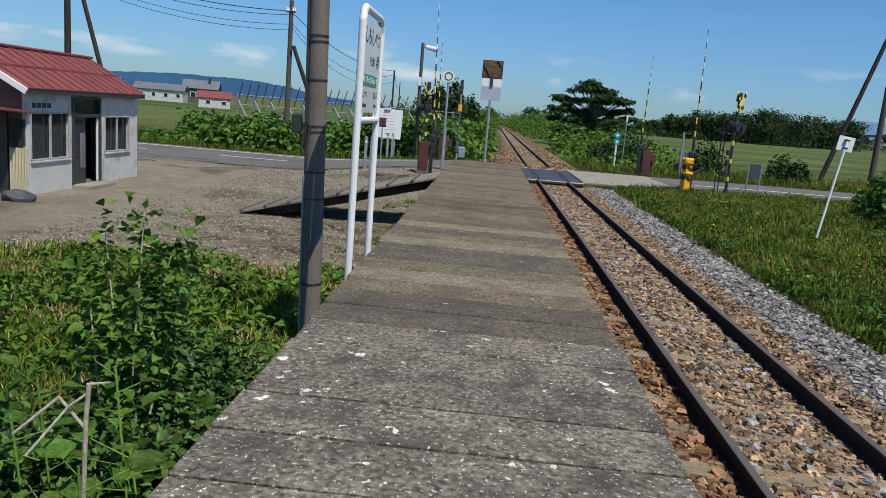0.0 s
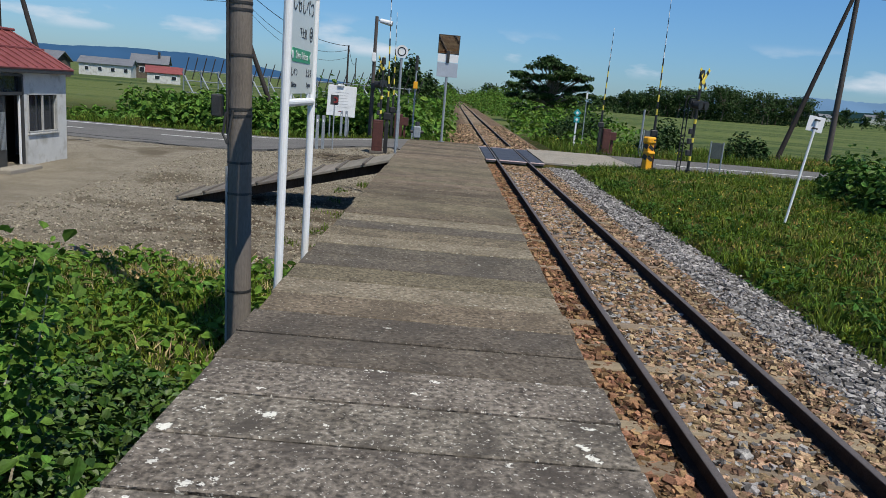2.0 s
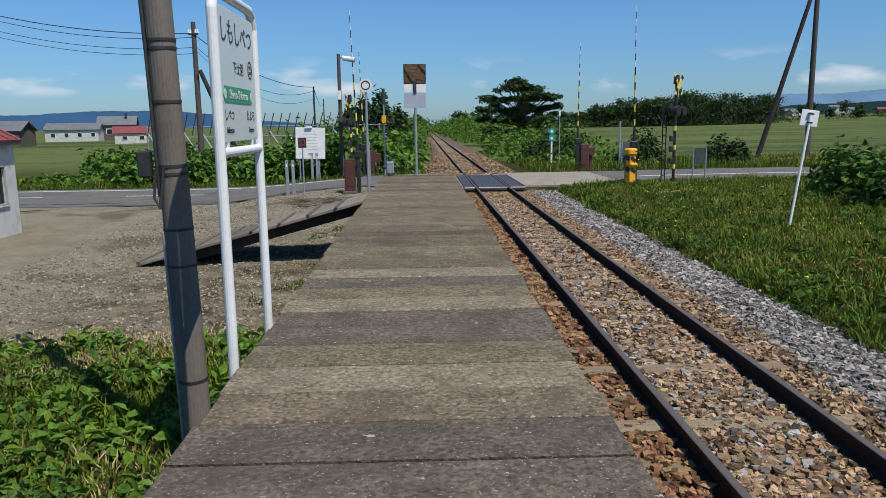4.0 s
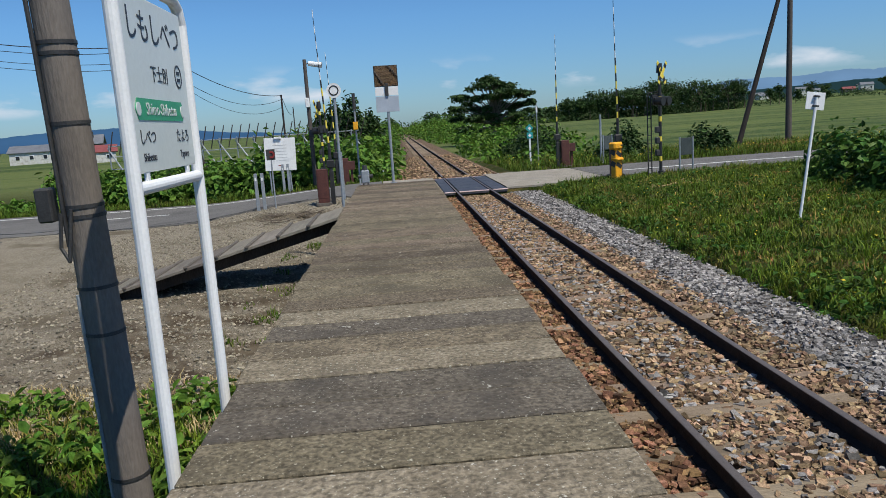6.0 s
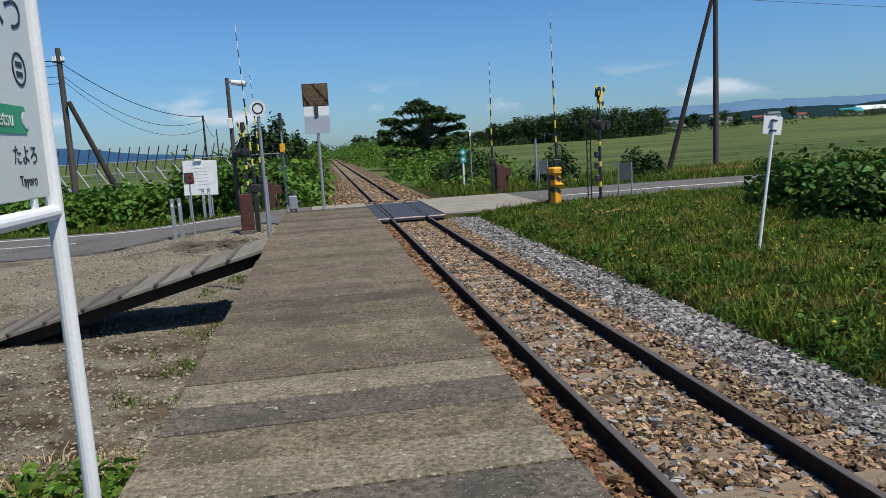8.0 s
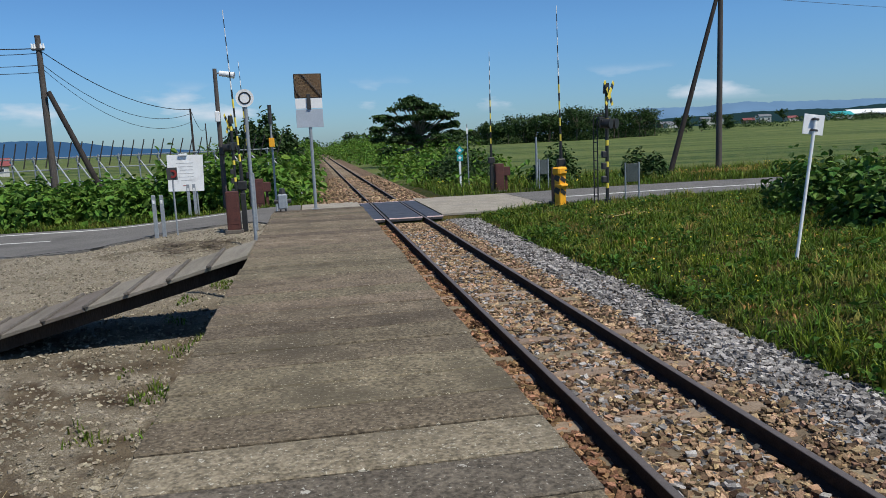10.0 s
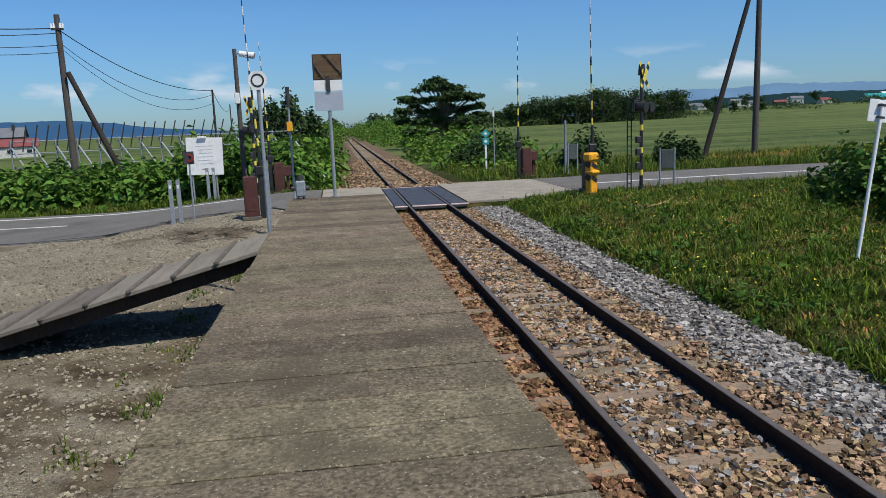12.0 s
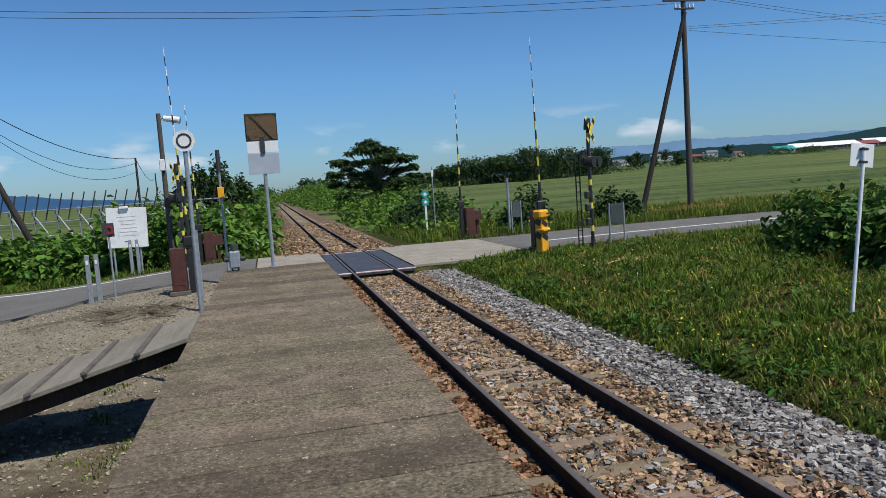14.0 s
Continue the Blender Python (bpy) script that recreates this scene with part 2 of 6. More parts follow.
def ring(bm, c, r0, r1, th, axis="y", seg=28):
    """A flat ring of some thickness round c."""
    vs = []
    for k in range(seg):
        a = 2 * math.pi * k / seg
        row = []
        for rr, h in ((r0, -th / 2), (r1, -th / 2), (r1, th / 2), (r0, th / 2)):
            u, v = rr * math.cos(a), rr * math.sin(a)
            q = (c[0] + u, c[1] + h, c[2] + v) if axis == "y" else (c[0] + h, c[1] + u, c[2] + v)
            row.append(bm.verts.new(q))
        vs.append(row)
    for k in range(seg):
        a, b_ = vs[k], vs[(k + 1) % seg]
        for j in range(4):
            bm.faces.new((a[j], a[(j + 1) % 4], b_[(j + 1) % 4], b_[j]))
    bmesh.ops.recalc_face_normals(bm, faces=bm.faces)
    return bm


def from_arrays(name, V, F, material, smooth=False):
    me = bpy.data.meshes.new(name)
    F = np.asarray(F)
    me.vertices.add(len(V))
    me.vertices.foreach_set("co", np.asarray(V, np.float32).ravel())
    k = F.shape[1]
    me.loops.add(F.size)
    me.loops.foreach_set("vertex_index", F.astype(np.int32).ravel())
    me.polygons.add(len(F))
    me.polygons.foreach_set("loop_start", np.arange(0, F.size, k, dtype=np.int32))
    me.polygons.foreach_set("use_smooth", np.full(len(F), smooth, bool))
    me.update(calc_edges=True)
    for m in material if isinstance(material, (list, tuple)) else [material]:
        me.materials.append(m)
    return new(name, me)


def writing(body, size, m, material, parent, name="lettering", wide=1.0, align="CENTER"):
    """Letters cut as a thin mesh in the built-in font, at the local pose m."""
    cu = bpy.data.curves.new(name, "FONT")
    cu.body, cu.size, cu.extrude, cu.align_x, cu.align_y, cu.resolution_u = body, size, 0.001, align, "CENTER", 3
    tmp = bpy.data.objects.new(name, cu)
    scene.collection.objects.link(tmp)
    dg = bpy.context.evaluated_depsgraph_get()
    me = bpy.data.meshes.new_from_object(tmp.evaluated_get(dg))
    bpy.data.objects.remove(tmp)
    me.transform(m @ Matrix.Diagonal((wide, 1, 1, 1)))
    me.materials.clear()
    me.materials.append(material)
    ob = new(name, me)
    ob.parent = parent
    return ob


rng = np.random.default_rng(7)


def stones(name, x0, x1, y0, y1, count, size, zf, material, label, far_bias=1.0, bare=0.0):
    """Loose crushed stones as rough low solids, one stuff mesh."""
    u = rng.random(count)
    ys = y0 + (y1 - y0) * u ** far_bias
    xs = x0 + (x1 - x0) * rng.random(count)
    off = np.abs((ys + 12.0) / 0.655 - np.round((ys + 12.0) / 0.655)) * 0.655
    kept = (off > 0.1) | (rng.random(count) > bare)
    xs, ys = xs[kept], ys[kept]
    count = len(xs)
    s = size * (0.45 + 1.3 * rng.random(count) ** 1.8)
    base = np.array([(x, y_, z) for x in (-1, 1) for y_ in (-1, 1) for z in (-1, 1)], float) * 0.72
    faces = np.array([(0, 1, 3), (0, 3, 2), (4, 6, 7), (4, 7, 5), (0, 4, 5), (0, 5, 1), (2, 3, 7), (2, 7, 6), (1, 5, 7), (1, 7, 3)])
    P = base[None] * (1 + 0.75 * (rng.random((count, 8, 3)) - 0.62)) * np.stack([0.8 + 0.7 * rng.random(count), 0.7 + 0.5 * rng.random(count), 0.4 + 0.35 * rng.random(count)], 1)[:, None]
    a = rng.random(count) * 6.283
    t = (rng.random(count) - 0.5) * 1.7
    ca, sa, ct, st = np.cos(a), np.sin(a), np.cos(t), np.sin(t)
    x, y, z = P[..., 0], P[..., 1], P[..., 2]
    y, z = y * ct[:, None] - z * st[:, None], y * st[:, None] + z * ct[:, None]
    x, y = x * ca[:, None] - y * sa[:, None], x * sa[:, None] + y * ca[:, None]
    V = np.stack([x, y, z], -1) * s[:, None, None] * 0.5
    zs = np.array([zf(a_, b_) for a_, b_ in zip(xs, ys)]) + s * (0.05 + 0.25 * rng.random(count))
    V += np.stack([xs, ys, zs], 1)[:, None]
    F = (faces[None] + 8 * np.arange(count)[:, None, None]).reshape(-1, 3)
    return tagged(from_arrays(name, V.reshape(-1, 3), F, material), label, "ballast", "", "stuff")


# ---- ground ----
def sm(a, b_, v):
    t = min(max((v - a) / (b_ - a), 0.0), 1.0)
    return t * t * (3 - 2 * t)


ROAD_Y0, ROAD_Y1 = 26.9, 33.5


def road_z(x):
    return -0.42 + 0.44 * sm(-11, -3.2, x) + 0.06 * sm(3, 12, x) - 0.25 * sm(14, 40, x)


def ground_z(x, y):
    left = -0.53 + 0.11 * sm(16, 26, y) - 0.1 * sm(34, 40, y)
    left += 0.22 * sm(-9, -5.5, x) * sm(22, 26, y) * (1 - sm(33, 36, y))
    right = -0.05 + 0.13 * sm(17, 25, y) * sm(2.2, 4.5, x) * (1 - sm(34, 38, y)) - 0.1 * sm(8, 18, x) * (1 - sm(20, 26, y)) + 0.15 * sm(2.5, 4.4, x) * (1 - sm(18, 24, y)) - 0.35 * sm(36, 60, y)
    right += 6.0 * sm(180, 470, y) * sm(90, 330, x)
    z = left + (-0.4 - left) * sm(-3.6, -1.9, x)
    z = z + (right - z) * sm(1.85, 2.3, x)
    r = sm(ROAD_Y0 - 1.2, ROAD_Y0, y) * (1 - sm(ROAD_Y1, ROAD_Y1 + 1.0, y))
    z = z + (road_z(x) - 0.05 - z) * r
    n1 = noise.noise((x * 0.5, y * 0.5, 0.3)) * 0.04 + noise.noise((x * 1.7, y * 1.7, 3.3)) * 0.015
    return z + n1 * (1 - r)


def axis_steps(near0, near1, step, far0, far1, grow=1.22):
    a = list(np.arange(near0, near1 + 1e-6, step))
    s = step
    while a[-1] < far1:
        s *= grow
        a.append(a[-1] + s)
    s = step
    while a[0] > far0:
        s *= grow
        a.insert(0, a[0] - s)
    return np.array(a)


gx, gy = axis_steps(-16, 16, 0.4, -2600, 2600), axis_steps(-4, 40, 0.4, -300, 3500)
GV = [(x, y, ground_z(x, y)) for y in gy for x in gx]
nx = len(gx)
GF = [(j * nx + i, j * nx + i + 1, (j + 1) * nx + i + 1, (j + 1) * nx + i) for j in range(len(gy) - 1) for i in range(nx - 1)]


def ground_material():
    m = bpy.data.materials.new("ground")
    m.use_nodes = True
    n, l = m.node_tree.nodes, m.node_tree.links
    b = n["Principled BSDF"]
    geo = n.new("ShaderNodeNewGeometry")
    sep = n.new("ShaderNodeSeparateXYZ")
    l.new(geo.outputs["Position"], sep.inputs[0])

    def nz(sc, det=5):
        t = n.new("ShaderNodeTexNoise")
        t.inputs["Scale"].default_value, t.inputs["Detail"].default_value = sc, det
        l.new(geo.outputs["Position"], t.inputs["Vector"])
        return t.outputs["Fac"]

    def op(kind, a, bb):
        x = n.new("ShaderNodeMath")
        x.operation = kind
        for k, v in enumerate((a, bb)):
            if isinstance(v, (int, float)):
                x.inputs[k].default_value = v
            else:
                l.new(v, x.inputs[k])
        return x.outputs[0]

    def band(v, a, bb):
        r = n.new("ShaderNodeMapRange")
        r.inputs["From Min"].default_value, r.inputs["From Max"].default_value = a, bb
        l.new(v, r.inputs["Value"])
        return r.outputs[0]

    def mix(f, a, bb):
        x = n.new("ShaderNodeMix")
        x.data_type = "RGBA"
        l.new(f, x.inputs["Factor"]) if not isinstance(f, float) else None
        for sock, v in (("A", a), ("B", bb)):
            if isinstance(v, tuple):
                x.inputs[sock].default_value = (*v, 1)
            else:
                l.new(v, x.inputs[sock])
        return x.outputs["Result"]

    wob = op("MULTIPLY", op("SUBTRACT", nz(0.9, 6), 0.5), 4.0)
    X, Y = op("ADD", sep.outputs["X"], wob), op("ADD", sep.outputs["Y"], wob)
    grass = mix(band(nz(1.3), 0.35, 0.65), (0.022, 0.03, 0.007), (0.06, 0.058, 0.016))
    grass = mix(band(nz(0.8, 7), 0.54, 0.66), grass, (0.15, 0.095, 0.036))
    grass = mix(band(nz(34, 3), 0.45, 0.6), grass, (0.035, 0.052, 0.01))
    field = mix(band(nz(0.05, 6), 0.35, 0.65), (0.085, 0.125, 0.035), (0.13, 0.155, 0.05))
    smap = n.new("ShaderNodeMapping")
    smap.inputs["Scale"].default_value = (0.012, 0.11, 1)
    l.new(geo.outputs["Position"], smap.inputs["Vector"])
    rows_ = n.new("ShaderNodeTexNoise")
    rows_.inputs["Scale"].default_value, rows_.inputs["Detail"].default_value = 1.0, 6
    l.new(smap.outputs[0], rows_.inputs["Vector"])
    field = mix(band(rows_.outputs["Fac"], 0.47, 0.6), field, (0.04, 0.075, 0.022))
    field = mix(band(nz(1.2, 4), 0.45, 0.8), field, (0.15, 0.16, 0.06))
    base = mix(band(sep.outputs["Y"], 42.0, 60.0), grass, field)
    gravel = mix(band(nz(1.1, 6), 0.4, 0.6), (0.165, 0.14, 0.098), (0.285, 0.25, 0.188))
    gravel = mix(band(nz(70, 3), 0.5, 0.62), mix(band(nz(22, 4), 0.42, 0.6), gravel, (0.15, 0.128, 0.092)), (0.38, 0.34, 0.27))
    gravel = mix(band(nz(9, 4), 0.55, 0.75), gravel, (0.27, 0.245, 0.205))
    earth = mix(band(nz(2.0, 6), 0.35, 0.6), (0.055, 0.038, 0.025), (0.145, 0.115, 0.078))
    near = op("MULTIPLY", band(Y, 9.6, 10.4), op("SUBTRACT", 1.0, band(Y, 15.0, 21.0)))
    gravel = mix(op("MULTIPLY", op("MULTIPLY", near, band(X, -9.5, -6.5)), band(nz(1.6, 6), 0.36, 0.56)), gravel, earth)
    gravel = mix(band(nz(0.45, 7), 0.56, 0.64), gravel, (0.14, 0.115, 0.08))
    yard = op("MULTIPLY", band(Y, 9.5, 10.3), op("SUBTRACT", 1.0, band(Y, 29.0, 29.4)))
    yard = op("MULTIPLY", yard, op("SUBTRACT", 1.0, band(sep.outputs["X"], -1.8, -1.4)))
    yard = op("MULTIPLY", yard, band(X, -34.0, -33.0))
    col = mix(yard, base, gravel)
    l.new(col, b.inputs["Base Color"])
    b.inputs["Roughness"].default_value = 0.95
    b.inputs["Specular IOR Level"].default_value = 0.12
    bp = n.new("ShaderNodeBump")
    bp.inputs["Strength"].default_value, bp.inputs["Distance"].default_value = 0.9, 0.05
    l.new(nz(30, 5), bp.inputs["Height"])
    l.new(bp.outputs[0], b.inputs["Normal"])
    return m


M["ground"] = ground_material()
tagged(from_arrays("ground", GV, GF, M["ground"], True), "flat ground of grass, gravel yard and farm fields", "ground", "", "structure")


def strip(name, x0, x1, y0f, y1f, zf, material, step=0.5, thick=0.06, across=6):
    """A sheet along x with edges y0f(x), y1f(x), laid on zf, with a skirt."""
    if x1 - x0 < 40:
        xs = np.linspace(x0, x1, max(2, int((x1 - x0) / step) + 1))
    else:
        xs = axis_steps(max(x0, -30), min(x1, 30), step, x0, x1, 1.3)
        xs = np.unique(np.clip(xs, x0, x1))
    bm = B()
    rows = []
    for x in xs:
        a, b_ = y0f(x), y1f(x)
        row = [bm.verts.new((x, a, zf(x) - thick))] + [bm.verts.new((x, a + (b_ - a) * k / across, zf(x) + 0.0)) for k in range(across + 1)] + [bm.verts.new((x, b_, zf(x) - thick))]
        rows.append(row)
    for r0, r1 in zip(rows, rows[1:]):
        for k in range(len(r0) - 1):
            bm.faces.new((r0[k], r1[k], r1[k + 1], r0[k + 1]))
    return bm


def near_edge(x):
    w = 0.25 * noise.noise((x * 0.9, 1.5, 0)) + 0.12 * noise.noise((x * 3.1, 4.5, 0))
    if x < -3:
        return 26.2 + 2.2 * sm(-9.5, -6.5, x) * (1 - sm(-4.6, -3.4, x)) - 0.02 * (x + 10) * (x < -10) + w
    return 26.75 + 1.4 * sm(2.5, 4.8, x) + 0.4 * w


road = thing("road", (0, 0, 0), 0, "grey asphalt road with worn edges crossing the railway", "road", "", "structure")
part("asphalt", strip("asphalt", -420, -3.15, near_edge, lambda x: ROAD_Y1 + 0.05 * noise.noise((x, 9, 0)), road_z, M["asphalt"]), M["asphalt"], road)
part("asphalt", strip("asphalt", 4.9, 420, near_edge, lambda x: ROAD_Y1, road_z, M["asphalt"]), M["asphalt"], road)
part("concrete_apron", strip("apron", -3.1, -1.02, lambda x: 26.6, lambda x: ROAD_Y1, lambda x: road_z(x) + 0.004, M["asphalt"], 0.3), M["crossing_concrete"], road, "pale concrete apron beside the rails")
part("concrete_apron", strip("apron", 1.14, 4.85, near_edge, lambda x: ROAD_Y1, lambda x: road_z(x) + 0.006, M["asphalt"], 0.3), M["crossing_concrete"], road, "pale concrete apron beside the rails")
part("edge_line", strip("line", -420, -5.2, lambda x: 32.6, lambda x: 32.78, lambda x: road_z(x) + 0.006, None, 0.5, 0.004, 1), M["white_line"], road, "white painted edge line")
part("edge_line", strip("line", 6.2, 420, lambda x: 30.1, lambda x: 30.28, lambda x: road_z(x) + 0.006, None, 0.5, 0.004, 1), M["white_line"], road, "white painted line")
for k in range(9):
    xa = -11 - 6.2 * k
    part("centre_dash", strip("line", xa - 3, xa, lambda x: 29.9, lambda x: 30.02, lambda x: road_z(x) + 0.006, None, 0.5, 0.004, 1), M["white_line"], road, "faded white centre dash")


# Black strips for the asphalt's broken edge, its shadow line put into the colour.
def road_crack(x0, x1, off, wide, sd):
    xs = np.arange(x0, x1, 0.12)
    V, F = [], []
    for x in xs:
        yc = near_edge(x) + off + 0.22 * noise.noise((x * 1.3, sd, 0)) + 0.1 * noise.noise((x * 5, sd, 3))
        w = wide * max(0.15, 0.6 + 0.9 * noise.noise((x * 3, sd, 8)))
        z = max(road_z(x), ground_z(x, yc)) + 0.012
        V += [(x, yc - w, z - 0.03), (x, yc - w, z), (x, yc + w, z), (x, yc + w, z - 0.03)]
    for k in range(len(xs) - 1):
        F += [(4 * k + q, 4 * k + 4 + q, 4 * k + 5 + q, 4 * k + 1 + q) for q in range(3)]
    return tagged(from_arrays("road_crack", V, F, M["black_paint"]), "broken crack and painted shadow line along the asphalt's edge", "crack", "", "structure")


road_crack(-13.5, -5.6, 0.1, 0.045, 3.3)
road_crack(-24, -13.0, 0.9, 0.05, 7.7)
road_crack(-19, -14.5, -1.2, 0.05, 5.1)


# ---- track ----
def bed_z(x, y):
    pts = ((-1.75, -0.42), (-1.45, -0.22), (-1.0, -0.18), (0.0, -0.172), (0.95, -0.17), (1.3, -0.13), (1.7, -0.12), (2.2, -0.16), (2.6, -0.5))
    for (xa, za), (xb, zb) in zip(pts, pts[1:]):
        if x <= xb:
            return za + (zb - za) * max(0, (x - xa) / (xb - xa)) + 0.015 * noise.noise((x * 4, y * 4, 7))
    return -0.5


def bed(y0, y1, step):
    xs = np.linspace(-1.75, 2.6, 30)
    ys = np.arange(y0, y1 + step / 2, step)
    V = [(x, y, bed_z(x, y)) for y in ys for x in xs]
    F = [(j * 30 + i, j * 30 + i + 1, (j + 1) * 30 + i + 1, (j + 1) * 30 + i) for j in range(len(ys) - 1) for i in range(29)]
    return tagged(from_arrays("ballast_bed", V, F, M["ballast_bed"], True), "bed of brown crushed stone under the rails", "ballast", "", "structure")


bed(-14, 26.5, 0.25)
bed(33.0, 420, 2.0)


def rail(x):
    t = thing("rail", (x, 0, 0), 0, "worn steel running rail with rusty brown sides", "rail", "track rails")
    prof = ((-0.0325, -0.004), (-0.0325, -0.034), (-0.008, -0.046), (-0.008, -0.118), (-0.061, -0.138), (-0.061, -0.15), (0.061, -0.15), (0.061, -0.138), (0.008, -0.118), (0.008, -0.046), (0.0325, -0.034), (0.0325, -0.004))
    bm = B()
    for y0, y1 in ((-16, 420),):
        a = [bm.verts.new((px, y0, pz)) for px, pz in prof]
        b_ = [bm.verts.new((px, y1, pz)) for px, pz in prof]
        for k in range(len(prof)):
            bm.faces.new((a[k], a[(k + 1) % 12], b_[(k + 1) % 12], b_[k]))
        bm.faces.new(a), bm.faces.new(b_)
    bmesh.ops.recalc_face_normals(bm, faces=bm.faces)
    part("web", bm, M["rail_side"], t)
    part("running_surface", box(B(), (0, 202, -0.0015), (0.058, 436, 0.006)), M["rail_top"], t, "dull worn rail head")


rail(-0.566)
rail(0.566)


# ---- platform ----
PZ = 0.728
platform = thing("platform", (0, 0, 0), 0, "low station platform of weathered concrete slabs", "platform", "", "structure")
part("edge_beam", box(B(), (-3.5, 7.3, PZ - 0.19), (0.16, 30.6, 0.18), 0.01), M["beam"], platform)
part("edge_beam", box(B(), (-1.62, 7.3, PZ - 0.19), (0.16, 30.6, 0.18), 0.01), M["beam"], platform)
for k in range(13):
    for x in (-3.45, -1.68):
        part("post", box(B(), (x, -7.4 + 2.45 * k, -0.1), (0.18, 0.18, 1.16), 0.01), M["beam"], platform)
part("end_wall", box(B(), (-2.55, 22.72, 0.0), (1.9, 0.1, 1.05), 0.01), M["beam"], platform)


# ---- more materials ----
M["leaf"] = shade("leaf", (0.074, 0.158, 0.022), (0.135, 0.232, 0.034), 3, 0.5, 0, 20, "island", 0.28, leafy=0.25, lift=0.02)
M["leaf_low"] = shade("leaf_low", (0.03, 0.082, 0.013), (0.08, 0.155, 0.023), 3, 0.6, 0, 20, "island", 0.3, leafy=0.2, lift=0.02)
M["leaf_big"] = shade("leaf_big", (0.066, 0.15, 0.022), (0.12, 0.215, 0.034), 3, 0.6, 0, 20, "island", 0.28, leafy=0.22, lift=0.015)
M["leaf_dark"] = shade("leaf_dark", (0.028, 0.06, 0.018), (0.05, 0.09, 0.025), 2, 0.55, 0, 20, "island", 0.3, leafy=0.15, lift=0.015)
M["grass"] = shade("grass", (0.055, 0.118, 0.012), (0.15, 0.20, 0.03), 1.6, 0.6, 0, 20, "island", 0.4, leafy=0.3, stain=(0.22, 0.18, 0.05), stain_scale=1.1, stain_at=(0.55, 0.68), lift=0.025)
M["petal"] = shade("petal", (0.75, 0.55, 0.03), (0.8, 0.62, 0.06), 5, 0.6, 0, spread=0.05)
M["straw"] = shade("straw", (0.36, 0.27, 0.12), (0.48, 0.38, 0.2), 3, 0.8, 0, 20, "island", 0.2)
M["bark"] = shade("bark", (0.10, 0.08, 0.06), (0.18, 0.15, 0.12), 6, 0.9, 0.5, 40, stretch=(1, 1, 0.3))
M["stem"] = shade("stem", (0.36, 0.32, 0.24), (0.48, 0.44, 0.34), 6, 0.8, 0.2, 40)
M["plank"] = shade("plank", (0.165, 0.145, 0.12), (0.245, 0.22, 0.185), 3, 0.9, 0.4, 45, "object", 0.15, stretch=(2, 0.4, 2), stain=(0.19, 0.17, 0.14), stain_scale=2)
M["roof_red"] = shade("roof_red", (0.20, 0.05, 0.048), (0.27, 0.08, 0.074), 2, 0.55, 0.1, 30, spread=0.12, stain=(0.2, 0.05, 0.045), stain_scale=1.5)
M["roof_grey"] = shade("roof_grey", (0.12, 0.13, 0.15), (0.17, 0.18, 0.2), 0.6, 0.7, 0.1, 10)
M["wall_white"] = shade("wall_white", (0.50, 0.50, 0.485), (0.60, 0.60, 0.58), 2, 0.8, 0.1, 40, spread=0.06, stain=(0.36, 0.34, 0.30), stain_scale=2.2, stain_at=(0.52, 0.68))
M["frame_grey"] = shade("frame_grey", (0.34, 0.34, 0.33), (0.44, 0.44, 0.43), 6, 0.5, 0.05, 40)
M["wall_brown"] = shade("wall_brown", (0.10, 0.08, 0.06), (0.15, 0.12, 0.095), 3, 0.85, 0.2, 40)
M["cream_sheet"] = shade("cream_sheet", (0.50, 0.45, 0.30), (0.58, 0.52, 0.36), 3, 0.7, 0.1, 40)
M["grey_sheet"] = shade("grey_sheet", (0.30, 0.29, 0.27), (0.38, 0.37, 0.35), 3, 0.7, 0.1, 40)
M["dark_frame"] = shade("dark_frame", (0.03, 0.03, 0.032), (0.05, 0.05, 0.05), 8, 0.5, 0.05)
M["pane"] = shade("pane", (0.02, 0.025, 0.03), (0.03, 0.035, 0.045), 2, 0.08, 0)
M["pale_board"] = shade("pale_board", (0.74, 0.75, 0.75), (0.83, 0.84, 0.84), 2, 0.5, 0.03, 30, spread=0.05, stain=(0.64, 0.65, 0.65), stain_scale=3)
# Lower mirror plate: its shaded blue-grey look is painted as base colour.
M["plate_shade"] = shade("plate_shade", (0.36, 0.41, 0.48), (0.43, 0.48, 0.55), 3, 0.45, 0.03, 30, spread=0.05)
M["faint_print"] = shade("faint_print", (0.46, 0.47, 0.48), (0.54, 0.55, 0.56), 4, 0.6, 0)
M["teal"] = shade("teal", (0.02, 0.30, 0.32), (0.03, 0.36, 0.38), 5, 0.5, 0)
M["signal_red"] = shade("signal_red", (0.20, 0.02, 0.02), (0.27, 0.03, 0.025), 5, 0.5, 0)
M["pink_edge"] = shade("pink_edge", (0.62, 0.44, 0.42), (0.72, 0.55, 0.52), 6, 0.7, 0.1, 40, stain=(0.35, 0.25, 0.22), stain_scale=5)
M["far_wood"] = shade("far_wood", (0.018, 0.042, 0.03), (0.035, 0.065, 0.04), 0.08, 0.9, 0, 0.6, spread=0.5)
mirror = bpy.data.materials.new("mirror_glass")
mirror.use_nodes = True
mb = mirror.node_tree.nodes["Principled BSDF"]
mb.inputs["Base Color"].default_value, mb.inputs["Metallic"].default_value, mb.inputs["Roughness"].default_value = (0.55, 0.5, 0.42, 1), 1.0, 0.03
M["mirror"] = mirror


